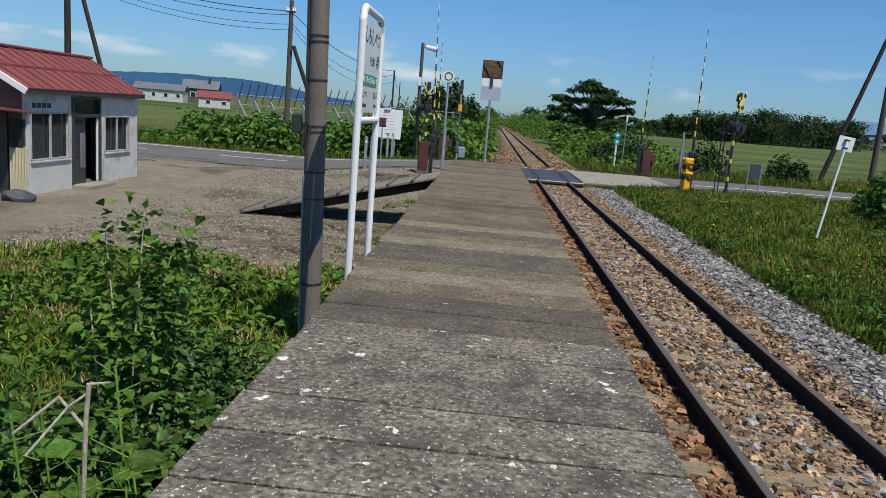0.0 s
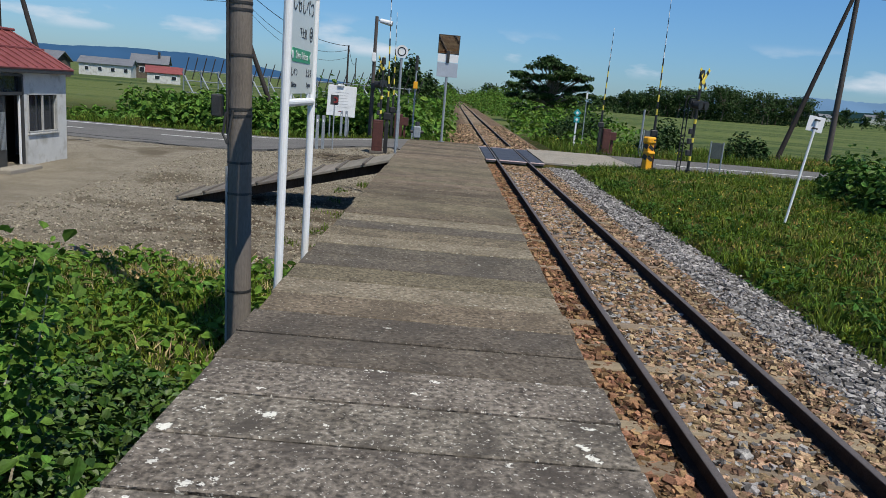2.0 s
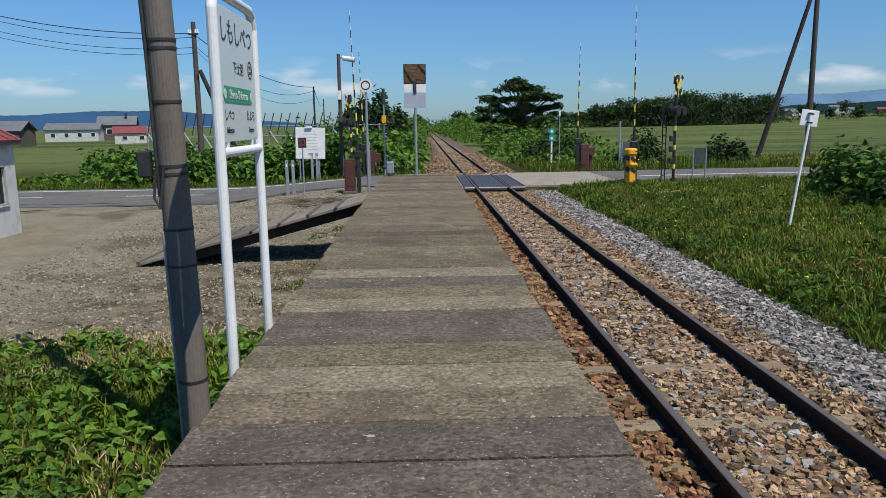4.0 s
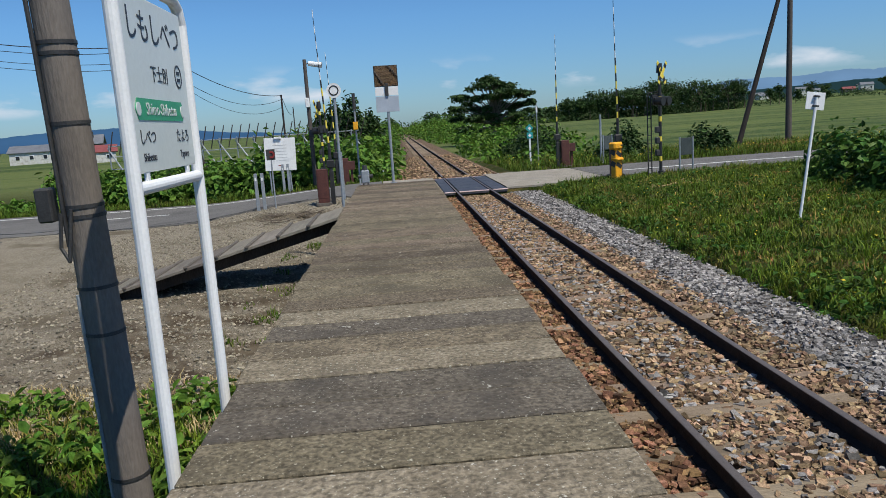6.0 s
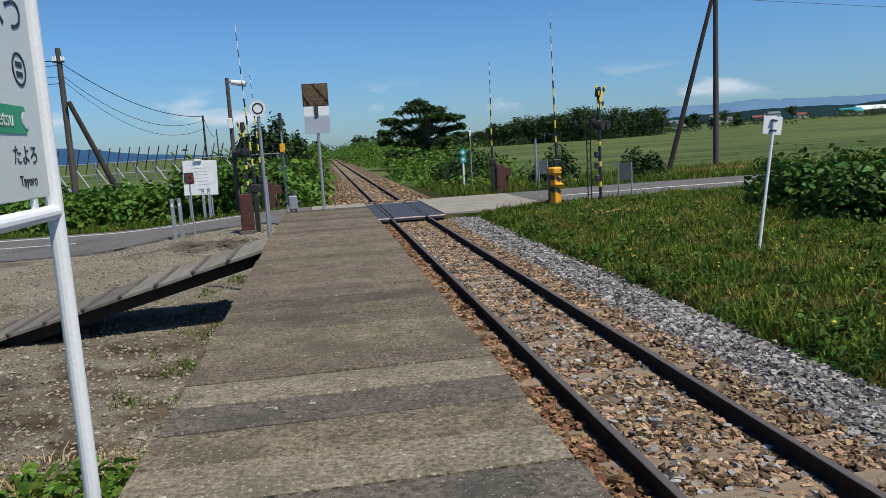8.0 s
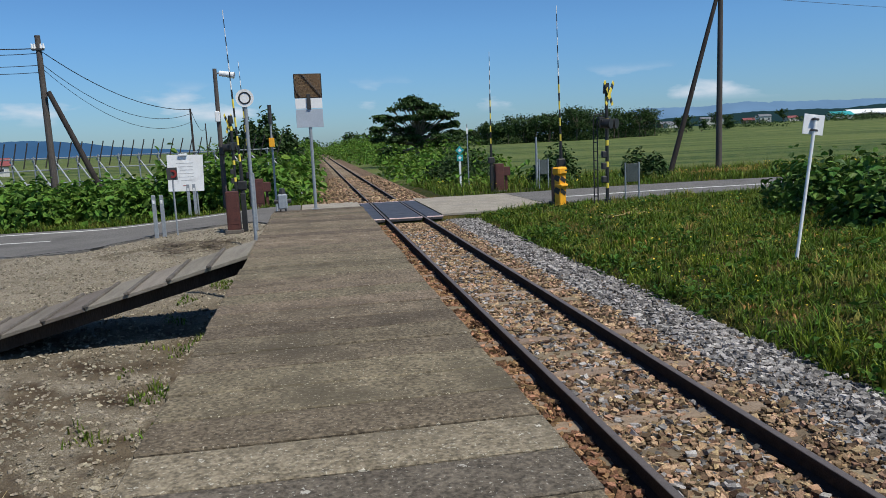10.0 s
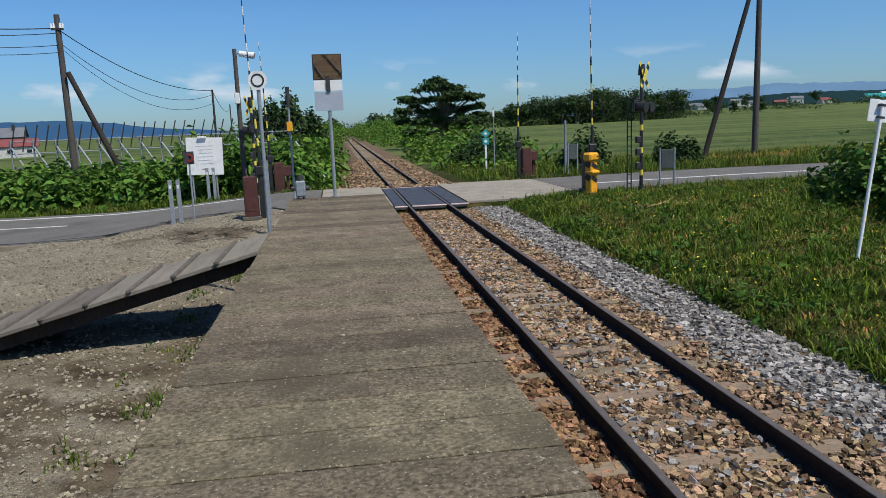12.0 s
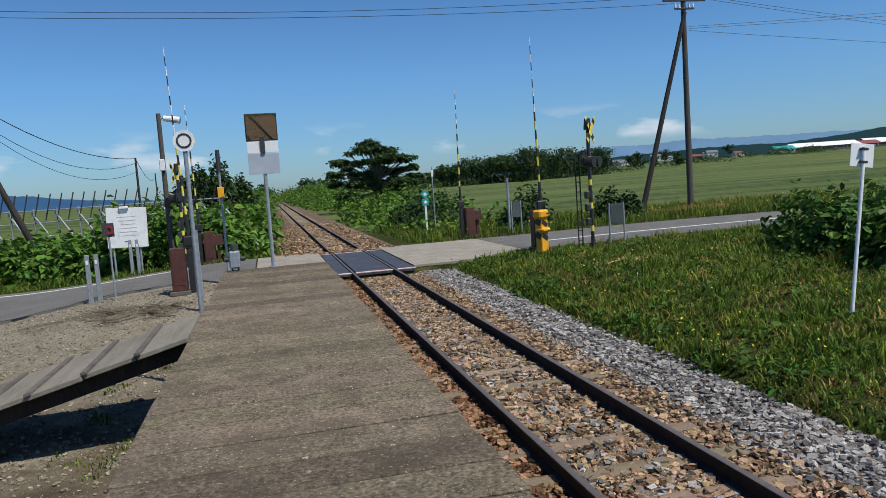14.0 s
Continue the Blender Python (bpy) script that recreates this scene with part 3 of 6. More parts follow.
# Backdrop colour with distance haze painted in; it glows and takes no light.
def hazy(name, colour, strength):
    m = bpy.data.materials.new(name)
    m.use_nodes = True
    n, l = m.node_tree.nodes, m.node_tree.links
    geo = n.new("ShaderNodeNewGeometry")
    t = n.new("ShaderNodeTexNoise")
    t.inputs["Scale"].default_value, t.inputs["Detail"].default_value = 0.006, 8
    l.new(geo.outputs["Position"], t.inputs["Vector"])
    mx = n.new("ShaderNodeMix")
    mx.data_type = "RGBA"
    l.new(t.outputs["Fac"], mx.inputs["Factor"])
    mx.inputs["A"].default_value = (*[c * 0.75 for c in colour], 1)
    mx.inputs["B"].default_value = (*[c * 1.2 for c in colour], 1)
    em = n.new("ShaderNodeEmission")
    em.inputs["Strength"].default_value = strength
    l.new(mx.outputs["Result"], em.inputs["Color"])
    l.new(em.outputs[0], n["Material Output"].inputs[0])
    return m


M["far_haze_blue"] = hazy("far_haze_blue", (0.16, 0.29, 0.48), 1.0)
M["mid_haze_blue"] = hazy("mid_haze_blue", (0.05, 0.13, 0.27), 1.0)
M["hill_haze_green"] = hazy("hill_haze_green", (0.020, 0.05, 0.06), 1.0)


# ---- distance ----
def ridge(name, pts, y, material, depth, rough, label, seed):
    """A far range of hills: a crest through (x, height) knots, with rough slopes to both sides."""
    xs = np.arange(pts[0][0], pts[-1][0], max(4.0, abs(pts[-1][0] - pts[0][0]) / 260))
    hs = np.interp(xs, [p[0] for p in pts], [p[1] for p in pts])
    V, F = [], []
    for k, (x, h) in enumerate(zip(xs, hs)):
        h += rough * (noise.noise((x * 0.012, seed, 0)) + 0.6 * noise.noise((x * 0.045, seed, 2)) + 0.35 * noise.noise((x * 0.15, seed, 5)))
        V += [(x, y - depth, -2), (x, y - depth * 0.4, h * 0.55), (x, y, h), (x, y + depth, -2)]
        if k:
            a = 4 * (k - 1)
            F += [(a + j, a + 4 + j, a + 5 + j, a + 1 + j) for j in range(3)]
    return tagged(from_arrays(name, V, F, material, True), label, "hills", "", "structure")


ridge("backdrop_hills_west", ((-2600, 62), (-1700, 50), (-1290, 49), (-1090, 58), (-860, 58), (-700, 44), (-560, 22), (-420, 12), (-300, 4)), 2500, M["mid_haze_blue"], 260, 3, "wooded hills with haze painted in blue, far beyond the fields", 3.1)
ridge("backdrop_hills_east", ((300, 6), (800, 40), (1000, 66), (1230, 90), (1420, 88), (1620, 100), (1990, 94), (2430, 96), (2900, 80)), 2600, M["far_haze_blue"], 260, 5, "mountains with haze painted in pale blue on the horizon", 8.2)
ridge("backdrop_hills_near_east", ((330, 5), (430, 17), (540, 22), (710, 24), (790, 29), (870, 36), (1100, 52), (1500, 48)), 900, M["hill_haze_green"], 80, 2.0, "dark wooded hillside beyond the fields", 5.7)


# ---- plants ----
def leaf_arrays(P, size, out, rg, flat=0.5, wide=0.62):
    """Folded pointed leaves at P, facing about out, hanging a little."""
    n_ = len(P)
    nrm = out * (1 - flat) + np.array([0, 0, 1.0]) * flat + rg.normal(0, 0.45, (n_, 3))
    nrm /= np.linalg.norm(nrm, axis=1)[:, None] + 1e-9
    d = rg.normal(0, 1, (n_, 3))
    d[:, 2] -= 0.35
    d -= nrm * (d * nrm).sum(1)[:, None]
    d /= np.linalg.norm(d, axis=1)[:, None] + 1e-9
    sd = np.cross(nrm, d)
    s = (size * (0.55 + 0.9 * rg.random(n_)))[:, None]
    w = wide * 0.5
    V = np.stack([P, P + s * (0.35 * d + w * sd + 0.12 * nrm), P + s * (0.72 * d + 0.72 * w * sd + 0.06 * nrm), P + s * (d - 0.15 * nrm), P + s * (0.72 * d - 0.72 * w * sd + 0.06 * nrm), P + s * (0.35 * d - w * sd + 0.12 * nrm)], 1)
    f = np.array([(0, 3, 2, 1), (0, 5, 4, 3)])
    F = (f[None] + 6 * np.arange(n_)[:, None, None]).reshape(-1, 4)
    return V.reshape(-1, 3), F


def mound_points(mounds, count, rg, inner=0.25):
    """Points on the uneven upper shells of mounds (x, y, z, rx, ry, h)."""
    w = np.array([m[3] * m[4] + (m[3] + m[4]) * m[5] for m in mounds])
    idx = rg.choice(len(mounds), count, p=w / w.sum())
    A = np.array(mounds)[idx]
    v = rg.normal(0, 1, (count, 3))
    v /= np.linalg.norm(v, axis=1)[:, None]
    v[:, 2] = np.abs(v[:, 2])
    r = 1 - inner * rg.random(count) ** 1.5 + 0.12 * rg.normal(0, 1, count)
    P = A[:, :3] + v * A[:, 3:6] * r[:, None]
    return P, v


def foliage(name, P, v, size, material, parent=None, seed=1, flat=0.5, wide=0.62):
    V, F = leaf_arrays(P, size, v, np.random.default_rng(seed), flat, wide)
    ob = from_arrays(name, V, F, material)
    ob.parent = parent
    return ob


def mounds_along(x0, x1, y0, y1, h0, h1, count, r0, r1, rg):
    out = []
    for _ in range(count):
        x, y_ = rg.uniform(x0, x1), rg.uniform(y0, y1)
        out.append((x, y_, ground_z(x, y_) - 0.05, rg.uniform(r0, r1), rg.uniform(r0, r1), rg.uniform(h0, h1)))
    return out


rg = np.random.default_rng(21)
# weeds on the far side of the road, west of the line
h = mounds_along(-15.8, -8, 34.9, 38, 1.1, 1.75, 30, 0.8, 1.4, rg) + mounds_along(-8.5, -3.8, 35.3, 38.5, 1.5, 2.4, 20, 0.8, 1.4, rg) + mounds_along(-34, -15, 35.5, 37, 0.3, 0.6, 24, 0.8, 1.5, rg) + mounds_along(-20, -7, 38.5, 44, 0.9, 1.7, 34, 0.9, 1.7, rg)
P, v = mound_points(h, 27000, rg)
tagged(foliage("hedge", P, v, 0.30, M["leaf_big"], None, 2), "tall dense green knotweed along the roadside", "hedge", "", "stuff")
# growth beside the line beyond the crossing
h = mounds_along(-9, -2.9, 37, 60, 1.2, 2.5, 60, 0.8, 1.5, rg) + mounds_along(-14, -3.2, 60, 150, 1.8, 3.4, 60, 1.4, 3.0, rg)
P, v = mound_points(h, 17000, rg)
tagged(foliage("hedge", P, v, 0.36, M["leaf"], None, 3), "overgrown green scrub beside the railway", "hedge", "", "stuff")
h = mounds_along(3.0, 8.5, 38, 60, 0.5, 1.5, 40, 0.6, 1.3, rg) + mounds_along(3.4, 13, 60, 120, 1.2, 2.9, 55, 1.2, 2.8, rg) + mounds_along(3.6, 12, 120, 330, 1.6, 4.5, 60, 2.5, 5.0, rg)
P, v = mound_points(h, 20000, rg)
tagged(foliage("hedge", P, v, 0.38, M["leaf"], None, 4), "overgrown green scrub beside the railway", "hedge", "", "stuff")
h = mounds_along(-11, -3.4, 150, 420, 2.0, 5.0, 40, 3, 6, rg)
P, v = mound_points(h, 4000, rg)
tagged(foliage("hedge", P, v, 0.9, M["leaf"], None, 5), "distant green scrub beside the railway", "hedge", "", "stuff")


M["leaf_bush"] = shade("leaf_bush", (0.034, 0.085, 0.015), (0.092, 0.175, 0.032), 3, 0.5, 0, 20, "island", 0.3, leafy=0.18, lift=0.02)


def bush(name, mounds, count, size, material, label, seed, flat=0.5, wide=0.7):
    g_ = np.random.default_rng(seed)
    t = thing(name, (0, 0, 0), 0, label, "bush")
    P_, v_ = mound_points(mounds, count, g_, 0.55)
    foliage("foliage", P_, v_, size, material, t, seed, flat, wide)
    for m_ in mounds:
        a = g_.uniform(0, 6.28)
        part("stem", tube(B(), (m_[0], m_[1], m_[2] - 0.1), (m_[0] + 0.6 * m_[3] * math.cos(a), m_[1] + 0.6 * m_[4] * math.sin(a), m_[2] + 0.75 * m_[5]), 0.018, 0.008, 6), M["bark"], t)
    return t


nb = []
for _ in range(44):
    k = rg.random()
    bx, by = 7.7 + 1.3 * k + rg.uniform(0.0, 5.0), 15.5 + 6.6 * k + rg.uniform(-0.5, 0.5)
    nb.append((bx, by, ground_z(bx, by) - 0.05, rg.uniform(0.7, 1.15), rg.uniform(0.7, 1.15), rg.uniform(0.95, 1.42)))
bush("bush", nb, 23000, 0.2, M["leaf_bush"], "large dense broad-leaved bush on the grass by the road", 11)
for bx, by, r, hh in ((8.9, 38.5, 0.9, 1.9), (12.6, 38.0, 0.75, 1.5), (6.0, 46, 1.6, 2.4), (7.9, 37.2, 0.8, 1.3), (4.6, 44, 1.2, 1.6), (13.3, 37.5, 0.55, 1.2)):
    g0 = ground_z(bx, by)
    bush("bush", [(bx, by, g0, r, r, hh), (bx + 0.5 * r, by + 0.3, g0, r * 0.7, r * 0.7, hh * 0.75), (bx - 0.5 * r, by - 0.2, g0, r * 0.7, r * 0.7, hh * 0.7)], 1100, 0.2, M["leaf_dark"], "rounded dark green shrub beside the road", int(bx * 7))


def tree(loc, height, pads, leaves, size, material, label, seed, trunk=0.22):
    """A tree with limbs out to flattish pads of leaves (dx, dy, z, rx, ry, rz)."""
    g_ = np.random.default_rng(seed)
    t = thing("tree", loc, 0, label, "tree")
    bm = B()
    top = Vector((0.1 * height * 0.3, 0, height * 0.62))
    tube(bm, (0, 0, -0.3), (0.02 * height, 0, height * 0.3), trunk, trunk * 0.7, 9)
    tube(bm, (0.02 * height, 0, height * 0.29), top, trunk * 0.7, trunk * 0.3, 8)
    part("trunk", bm, M["bark"], t)
    bm = B()
    for p_ in pads:
        z0 = height * 0.25 + 0.35 * max(0, p_[2] - height * 0.25)
        tube(bm, (0.02 * height, 0, z0), (p_[0], p_[1], p_[2]), trunk * 0.35, trunk * 0.1, 6)
        for _ in range(3):
            a = g_.uniform(0, 6.28)
            tube(bm, (p_[0] * 0.75, p_[1] * 0.75, z0 + 0.75 * (p_[2] - z0)), (p_[0] + 0.7 * p_[3] * math.cos(a), p_[1] + 0.7 * p_[4] * math.sin(a), p_[2] + 0.3 * p_[5]), trunk * 0.14, trunk * 0.05, 5)
    part("branchwork", bm, M["bark"], t)
    w = np.array([p_[3] * p_[4] for p_ in pads])
    idx = g_.choice(len(pads), leaves, p=w / w.sum())
    A = np.array(pads)[idx]
    v_ = g_.normal(0, 1, (leaves, 3))
    v_ /= np.linalg.norm(v_, axis=1)[:, None]
    r = g_.random(leaves) ** 0.4 * (1 + 0.25 * g_.normal(0, 1, leaves))
    foliage("crown", A[:, :3] + v_ * A[:, 3:6] * r[:, None], v_, size, material, t, seed, 0.6, 0.8)
    return t


pads = [(0.4, 0, 7.3, 1.3, 1.3, 0.45), (1.6, 0.5, 6.9, 1.5, 1.4, 0.4), (-1.6, -0.5, 6.9, 1.5, 1.4, 0.4), (3.0, 0, 5.8, 1.5, 1.5, 0.35), (-2.6, 0.5, 5.8, 1.4, 1.4, 0.35), (0.3, -1.2, 5.7, 2.0, 1.6, 0.5),
        (3.9, 0.3, 4.7, 1.3, 1.3, 0.3), (-3.2, -0.3, 4.6, 1.3, 1.3, 0.4), (1.7, 1.0, 4.6, 1.8, 1.5, 0.45), (-1.1, 0.5, 4.5, 1.9, 1.5, 0.5), (2.8, -0.5, 3.6, 1.7, 1.4, 0.4), (-3.2, 0.3, 3.3, 1.5, 1.5, 0.6), (-0.8, -0.8, 3.2, 2.0, 1.5, 0.6), (1.2, 0.2, 2.7, 2.1, 1.5, 0.6), (-2.6, 0, 2.1, 1.6, 1.6, 0.8), (3.9, 0.2, 2.8, 1.0, 1.0, 0.35)]
tg = np.random.default_rng(5)
crown_pads = []
for p_ in pads:
    for _ in range(4):
        q_ = tg.uniform(0.35, 0.75)
        crown_pads.append((1.05 * p_[0] + tg.normal(0, 0.5) * p_[3], p_[1] + tg.normal(0, 0.5) * p_[4], 0.96 * p_[2] + tg.normal(0, 0.24), q_ * p_[3], q_ * p_[4], tg.uniform(0.14, 0.36)))
tree((8.8, 86, -0.5), 7.6, crown_pads, 15000, 0.27, M["leaf_dark"], "broad spreading dark green tree with layered branches", 31, 0.3)
for dx, dy, hh, sd in ((-5.6, 60, 5.2, 41), (-7.1, 63, 4.9, 42), (-4.4, 66, 4.2, 43), (-8.6, 66, 4.4, 46)):
    pd = [(0.35 * hh * (0.6 - 0.5 * f) * math.cos(a), 0.35 * hh * (0.6 - 0.5 * f) * math.sin(a), hh * (0.3 + 0.66 * f), 0.3 * hh * (0.65 - 0.5 * f) + 0.12, 0.3 * hh * (0.65 - 0.5 * f) + 0.12, 0.13 * hh) for f, a in zip(np.linspace(0, 1, 13), np.arange(13) * 2.4)]
    tree((dx, dy, -0.6), hh, pd, 2600, 0.26, M["leaf_dark"], "dense upright dark green tree beside the railway", sd, 0.12)


def far_tree(x, y_, hh, sd, size=1.1, n_=420):
    g_ = np.random.default_rng(sd)
    pd = [(g_.normal(0, 0.18) * hh, g_.normal(0, 0.18) * hh, hh * g_.uniform(0.35, 0.9), hh * g_.uniform(0.12, 0.24), hh * g_.uniform(0.12, 0.24), hh * g_.uniform(0.1, 0.18)) for _ in range(9)]
    return tree((x, y_, ground_z(x, y_) - 0.1), hh, pd, n_, size, M["leaf_dark"], "tall dark tree at the field's far edge", sd, 0.02 * hh)


for k in range(46):
    u = k / 45
    far_tree(66 + 92 * u + rg.uniform(-2, 2), 345 + rg.uniform(-14, 14), (6 + 8.5 * math.sin(min(1, u * 1.25) * 1.9) ** 0.8) * rg.uniform(0.85, 1.12), 100 + k, 0.8, 620)
h = mounds_along(62, 160, 335, 352, 4.0, 8.5, 46, 5, 9, rg) + mounds_along(-20, 62, 300, 350, 2.5, 6.0, 34, 4, 8, rg) + mounds_along(165, 330, 350, 430, 2, 5, 30, 4, 9, rg)
P, v = mound_points(h, 19000, rg)
tagged(foliage("wood", P, v, 0.85, M["leaf_dark"], None, 77), "dark wood along the far side of the field", "wood", "", "stuff")
for x, y_, hh in ((20, 300, 7), (26, 310, 8), (34, 320, 7), (43, 330, 6), (52, 335, 7), (175, 345, 8), (182, 350, 9), (190, 350, 7), (205, 350, 5), (238, 420, 10), (246, 420, 8), (290, 430, 8), (-3, 330, 7), (-12, 300, 7), (14, 180, 6.5), (19, 190, 6), (10, 240, 7), (24, 215, 5)):
    far_tree(x, y_, hh, int(500 + x + y_), 0.75, 520)


# grass and weeds
def blades(name, x0, x1, y0, y1, count, h0, h1, material, label, keep, sd, wide=0.012, tuft=0):
    g_ = np.random.default_rng(sd)
    u = g_.random(count)
    X = g_.uniform(x0, x1, count)
    Y = y0 + (y1 - y0) * u
    if tuft:
        # blades gathered round tuft centres, fanning outwards
        home = g_.integers(0, max(1, count // tuft), count)
        DX, DY = g_.normal(0, 0.055, count), g_.normal(0, 0.055, count)
        X, Y = X[home] + DX, Y[home] + DY
    ok = np.array([keep(a, b_) and noise.noise((a * 0.9, b_ * 0.9, sd)) > -0.35 + 0.5 * g_.random() - 0.25 for a, b_ in zip(X, Y)])
    X, Y = X[ok], Y[ok]
    n_ = len(X)
    Z = np.array([ground_z(a, b_) for a, b_ in zip(X, Y)]) - 0.01
    H = g_.uniform(h0, h1, n_) * (0.7 + 0.6 * g_.random(n_)) * np.array([0.55 + 1.5 * max(0.0, noise.noise((p * 1.4, q * 1.4, sd + 9))) + 0.5 * abs(noise.noise((p * 6, q * 6, sd))) for p, q in zip(X, Y)])
    a = g_.random(n_) * 6.283
    if tuft:
        a = np.arctan2(-DX[ok], DY[ok]) + g_.normal(0, 0.5, n_)
        H = H * (0.6 + 0.9 * np.random.default_rng(sd + 1).random(count)[home][ok])
    lean = g_.uniform(0.1, 1.1, n_) * H
    b0 = np.stack([X, Y, Z], 1)
    side = np.stack([np.cos(a), np.sin(a), 0 * a], 1) * (wide * (0.6 + 0.8 * g_.random(n_)))[:, None]
    bend = np.stack([-np.sin(a), np.cos(a), 0 * a], 1)
    mid = b0 + bend * (lean * 0.3)[:, None] + np.array([0, 0, 1]) * (H * 0.6)[:, None]
    tip = b0 + bend * lean[:, None] + np.array([0, 0, 1]) * H[:, None]
    V = np.stack([b0 - side, b0 + side, mid + side * 0.7, mid - side * 0.7, tip], 1).reshape(-1, 3)
    k = 5 * np.arange(n_)[:, None]
    F = np.concatenate([k + np.array([0, 1, 2]), k + np.array([0, 2, 3]), k + np.array([3, 2, 4])], 0)
    return tagged(from_arrays(name, V, F, material), label, "grass", "", "stuff")


def lawn(x, y_):
    return x > 1.95 + 0.25 * noise.noise((y_ * 0.8, 1, 1)) and not (y_ > near_edge(x) - 0.15)


M["grass_lime"] = shade("grass_lime", (0.10, 0.185, 0.013), (0.20, 0.245, 0.03), 1.1, 0.6, 0, 20, "island", 0.3, leafy=0.3, stain=(0.3, 0.22, 0.07), stain_scale=0.7, stain_at=(0.52, 0.62), lift=0.02)
blades("grass", 1.8, 13.5, 4.0, 28, 72000, 0.07, 0.17, M["grass_lime"], "yellow-green grass tufts on the bank", lambda x, y_: lawn(x, y_) and noise.noise((x * 0.6, y_ * 0.6, 44)) > -0.1, 51, 0.010, 11)
blades("straw", 1.9, 16, 4.0, 27, 26000, 0.02, 0.07, M["straw"], "dry straw patches in the grass", lambda x, y_: lawn(x, y_) and noise.noise((x * 0.8, y_ * 0.8, 91)) > 0.22, 52, 0.008)
blades("grass", -12, -3.9, -1.0, 10.4, 34000, 0.05, 0.2, M["grass_lime"], "yellow-green grass tufts beside the platform", lambda x, y_: y_ < 9.9, 53, 0.01)
blades("grass", 1.8, 14, 4.0, 28, 150000, 0.06, 0.18, M["grass"], "rough green grass in tufts with dry patches", lawn, 5, 0.012, 13)
blades("grass", -13, -3.8, -1.0, 10.8, 60000, 0.05, 0.18, M["grass"], "rough green grass beside the platform", lambda x, y_: y_ < 9.9 + 1.2 * noise.noise((x * 0.7, 3, 3)), 6, 0.012)
blades("grass", 2.6, 30, 33.5, 46, 40000, 0.1, 0.45, M["grass"], "long roadside grass", lambda x, y_: y_ > 33.6, 8, 0.016)
blades("grass", -34, -2.6, 33.5, 35.3, 20000, 0.1, 0.35, M["grass"], "long roadside grass", lambda x, y_: True, 9, 0.016)


def low_leaves(name, x0, x1, y0, y1, count, size, h, material, label, keep, sd):
    g_ = np.random.default_rng(sd)
    X, Y = g_.uniform(x0, x1, count), g_.uniform(y0, y1, count)
    ok = np.array([keep(a, b_) and noise.noise((a * 1.3, b_ * 1.3, sd)) > g_.uniform(-0.3, 0.4) for a, b_ in zip(X, Y)])
    X, Y = X[ok], Y[ok]
    Z = np.array([ground_z(a, b_) for a, b_ in zip(X, Y)]) + h * g_.random(len(X))
    V, F = leaf_arrays(np.stack([X, Y, Z], 1), size, np.tile([0, 0, 1.0], (len(X), 1)), g_, 0.6, 0.6)
    return tagged(from_arrays(name, V, F, material), label, "weeds", "", "stuff")


low_leaves("weeds", 1.9, 14, 4, 27.5, 26000, 0.075, 0.12, M["leaf_low"], "low clover and weeds in the grass", lawn, 12)
low_leaves("weeds", 1.9, 12, 5, 27, 15000, 0.12, 0.2, M["leaf_low"], "broad-leaved weeds standing in clumps in the grass", lambda x, y_: lawn(x, y_) and noise.noise((x * 1.1, y_ * 1.1, 63)) > 0.24, 28)
low_leaves("weeds", 1.85, 3.0, 5, 26.5, 6500, 0.085, 0.24, M["leaf_low"], "leafy weeds along the edge of the ballast", lambda x, y_: lawn(x, y_) and noise.noise((x * 0.9, y_ * 0.55, 17)) > 0.0, 29)
low_leaves("weeds", -9, -3.75, 5.0, 10.2, 9000, 0.12, 0.2, M["leaf"], "low weeds at the platform's foot", lambda x, y_: True, 13)
low_leaves("flowers", 2.3, 13, 4, 26, 2600, 0.045, 0.22, M["petal"], "small yellow wild flowers in the grass", lawn, 14)
low_leaves("flowers", 3, 30, 33.6, 44, 1500, 0.06, 0.5, M["petal"], "yellow wild flowers on the verge", lambda x, y_: True, 15)
blades("straw", -10, -4.0, 8.6, 10.8, 14000, 0.03, 0.1, M["straw"], "dry cut straw along the yard's edge", lambda x, y_: True, 16, 0.008)

blades("straw", -10, -4.2, 1.5, 9.5, 16000, 0.04, 0.16, M["straw"], "dry straw among the grass beside the platform", lambda x, y_: noise.noise((x * 0.7, y_ * 0.7, 33)) > 0.02, 19, 0.008)

M["dry_orange"] = shade("dry_orange", (0.30, 0.17, 0.045), (0.42, 0.26, 0.08), 3, 0.8, 0, 20, "island", 0.25)
blades("grass", 1.9, 9, 6.0, 20, 30000, 0.02, 0.08, M["grass_lime"], "short turf near the ballast", lawn, 27, 0.009)
blades("straw", 13.5, 21.5, 39.4, 41.6, 9000, 0.08, 0.3, M["dry_orange"], "orange dried grass round the pole's foot", lambda x, y_: True, 23, 0.016)
blades("straw", 4.4, 6.6, 21.9, 23.2, 3500, 0.02, 0.07, M["straw"], "cut straw heap in the grass", lambda x, y_: noise.noise((x, y_ * 1.5, 4)) > -0.1, 24, 0.009)
blades("straw", 2.6, 14, 6.0, 25, 30000, 0.03, 0.11, M["dry_orange"], "orange-brown dried patches in the grass", lambda x, y_: lawn(x, y_) and noise.noise((x * 0.9, y_ * 0.9, 71)) > 0.04, 25, 0.011, 9)
blades("grass", -5.2, -3.75, 12.0, 20.5, 5000, 0.04, 0.14, M["grass"], "sparse grass tufts beside the ramp", lambda x, y_: noise.noise((x * 1.2, y_ * 1.2, 8)) > 0.18, 26, 0.01)

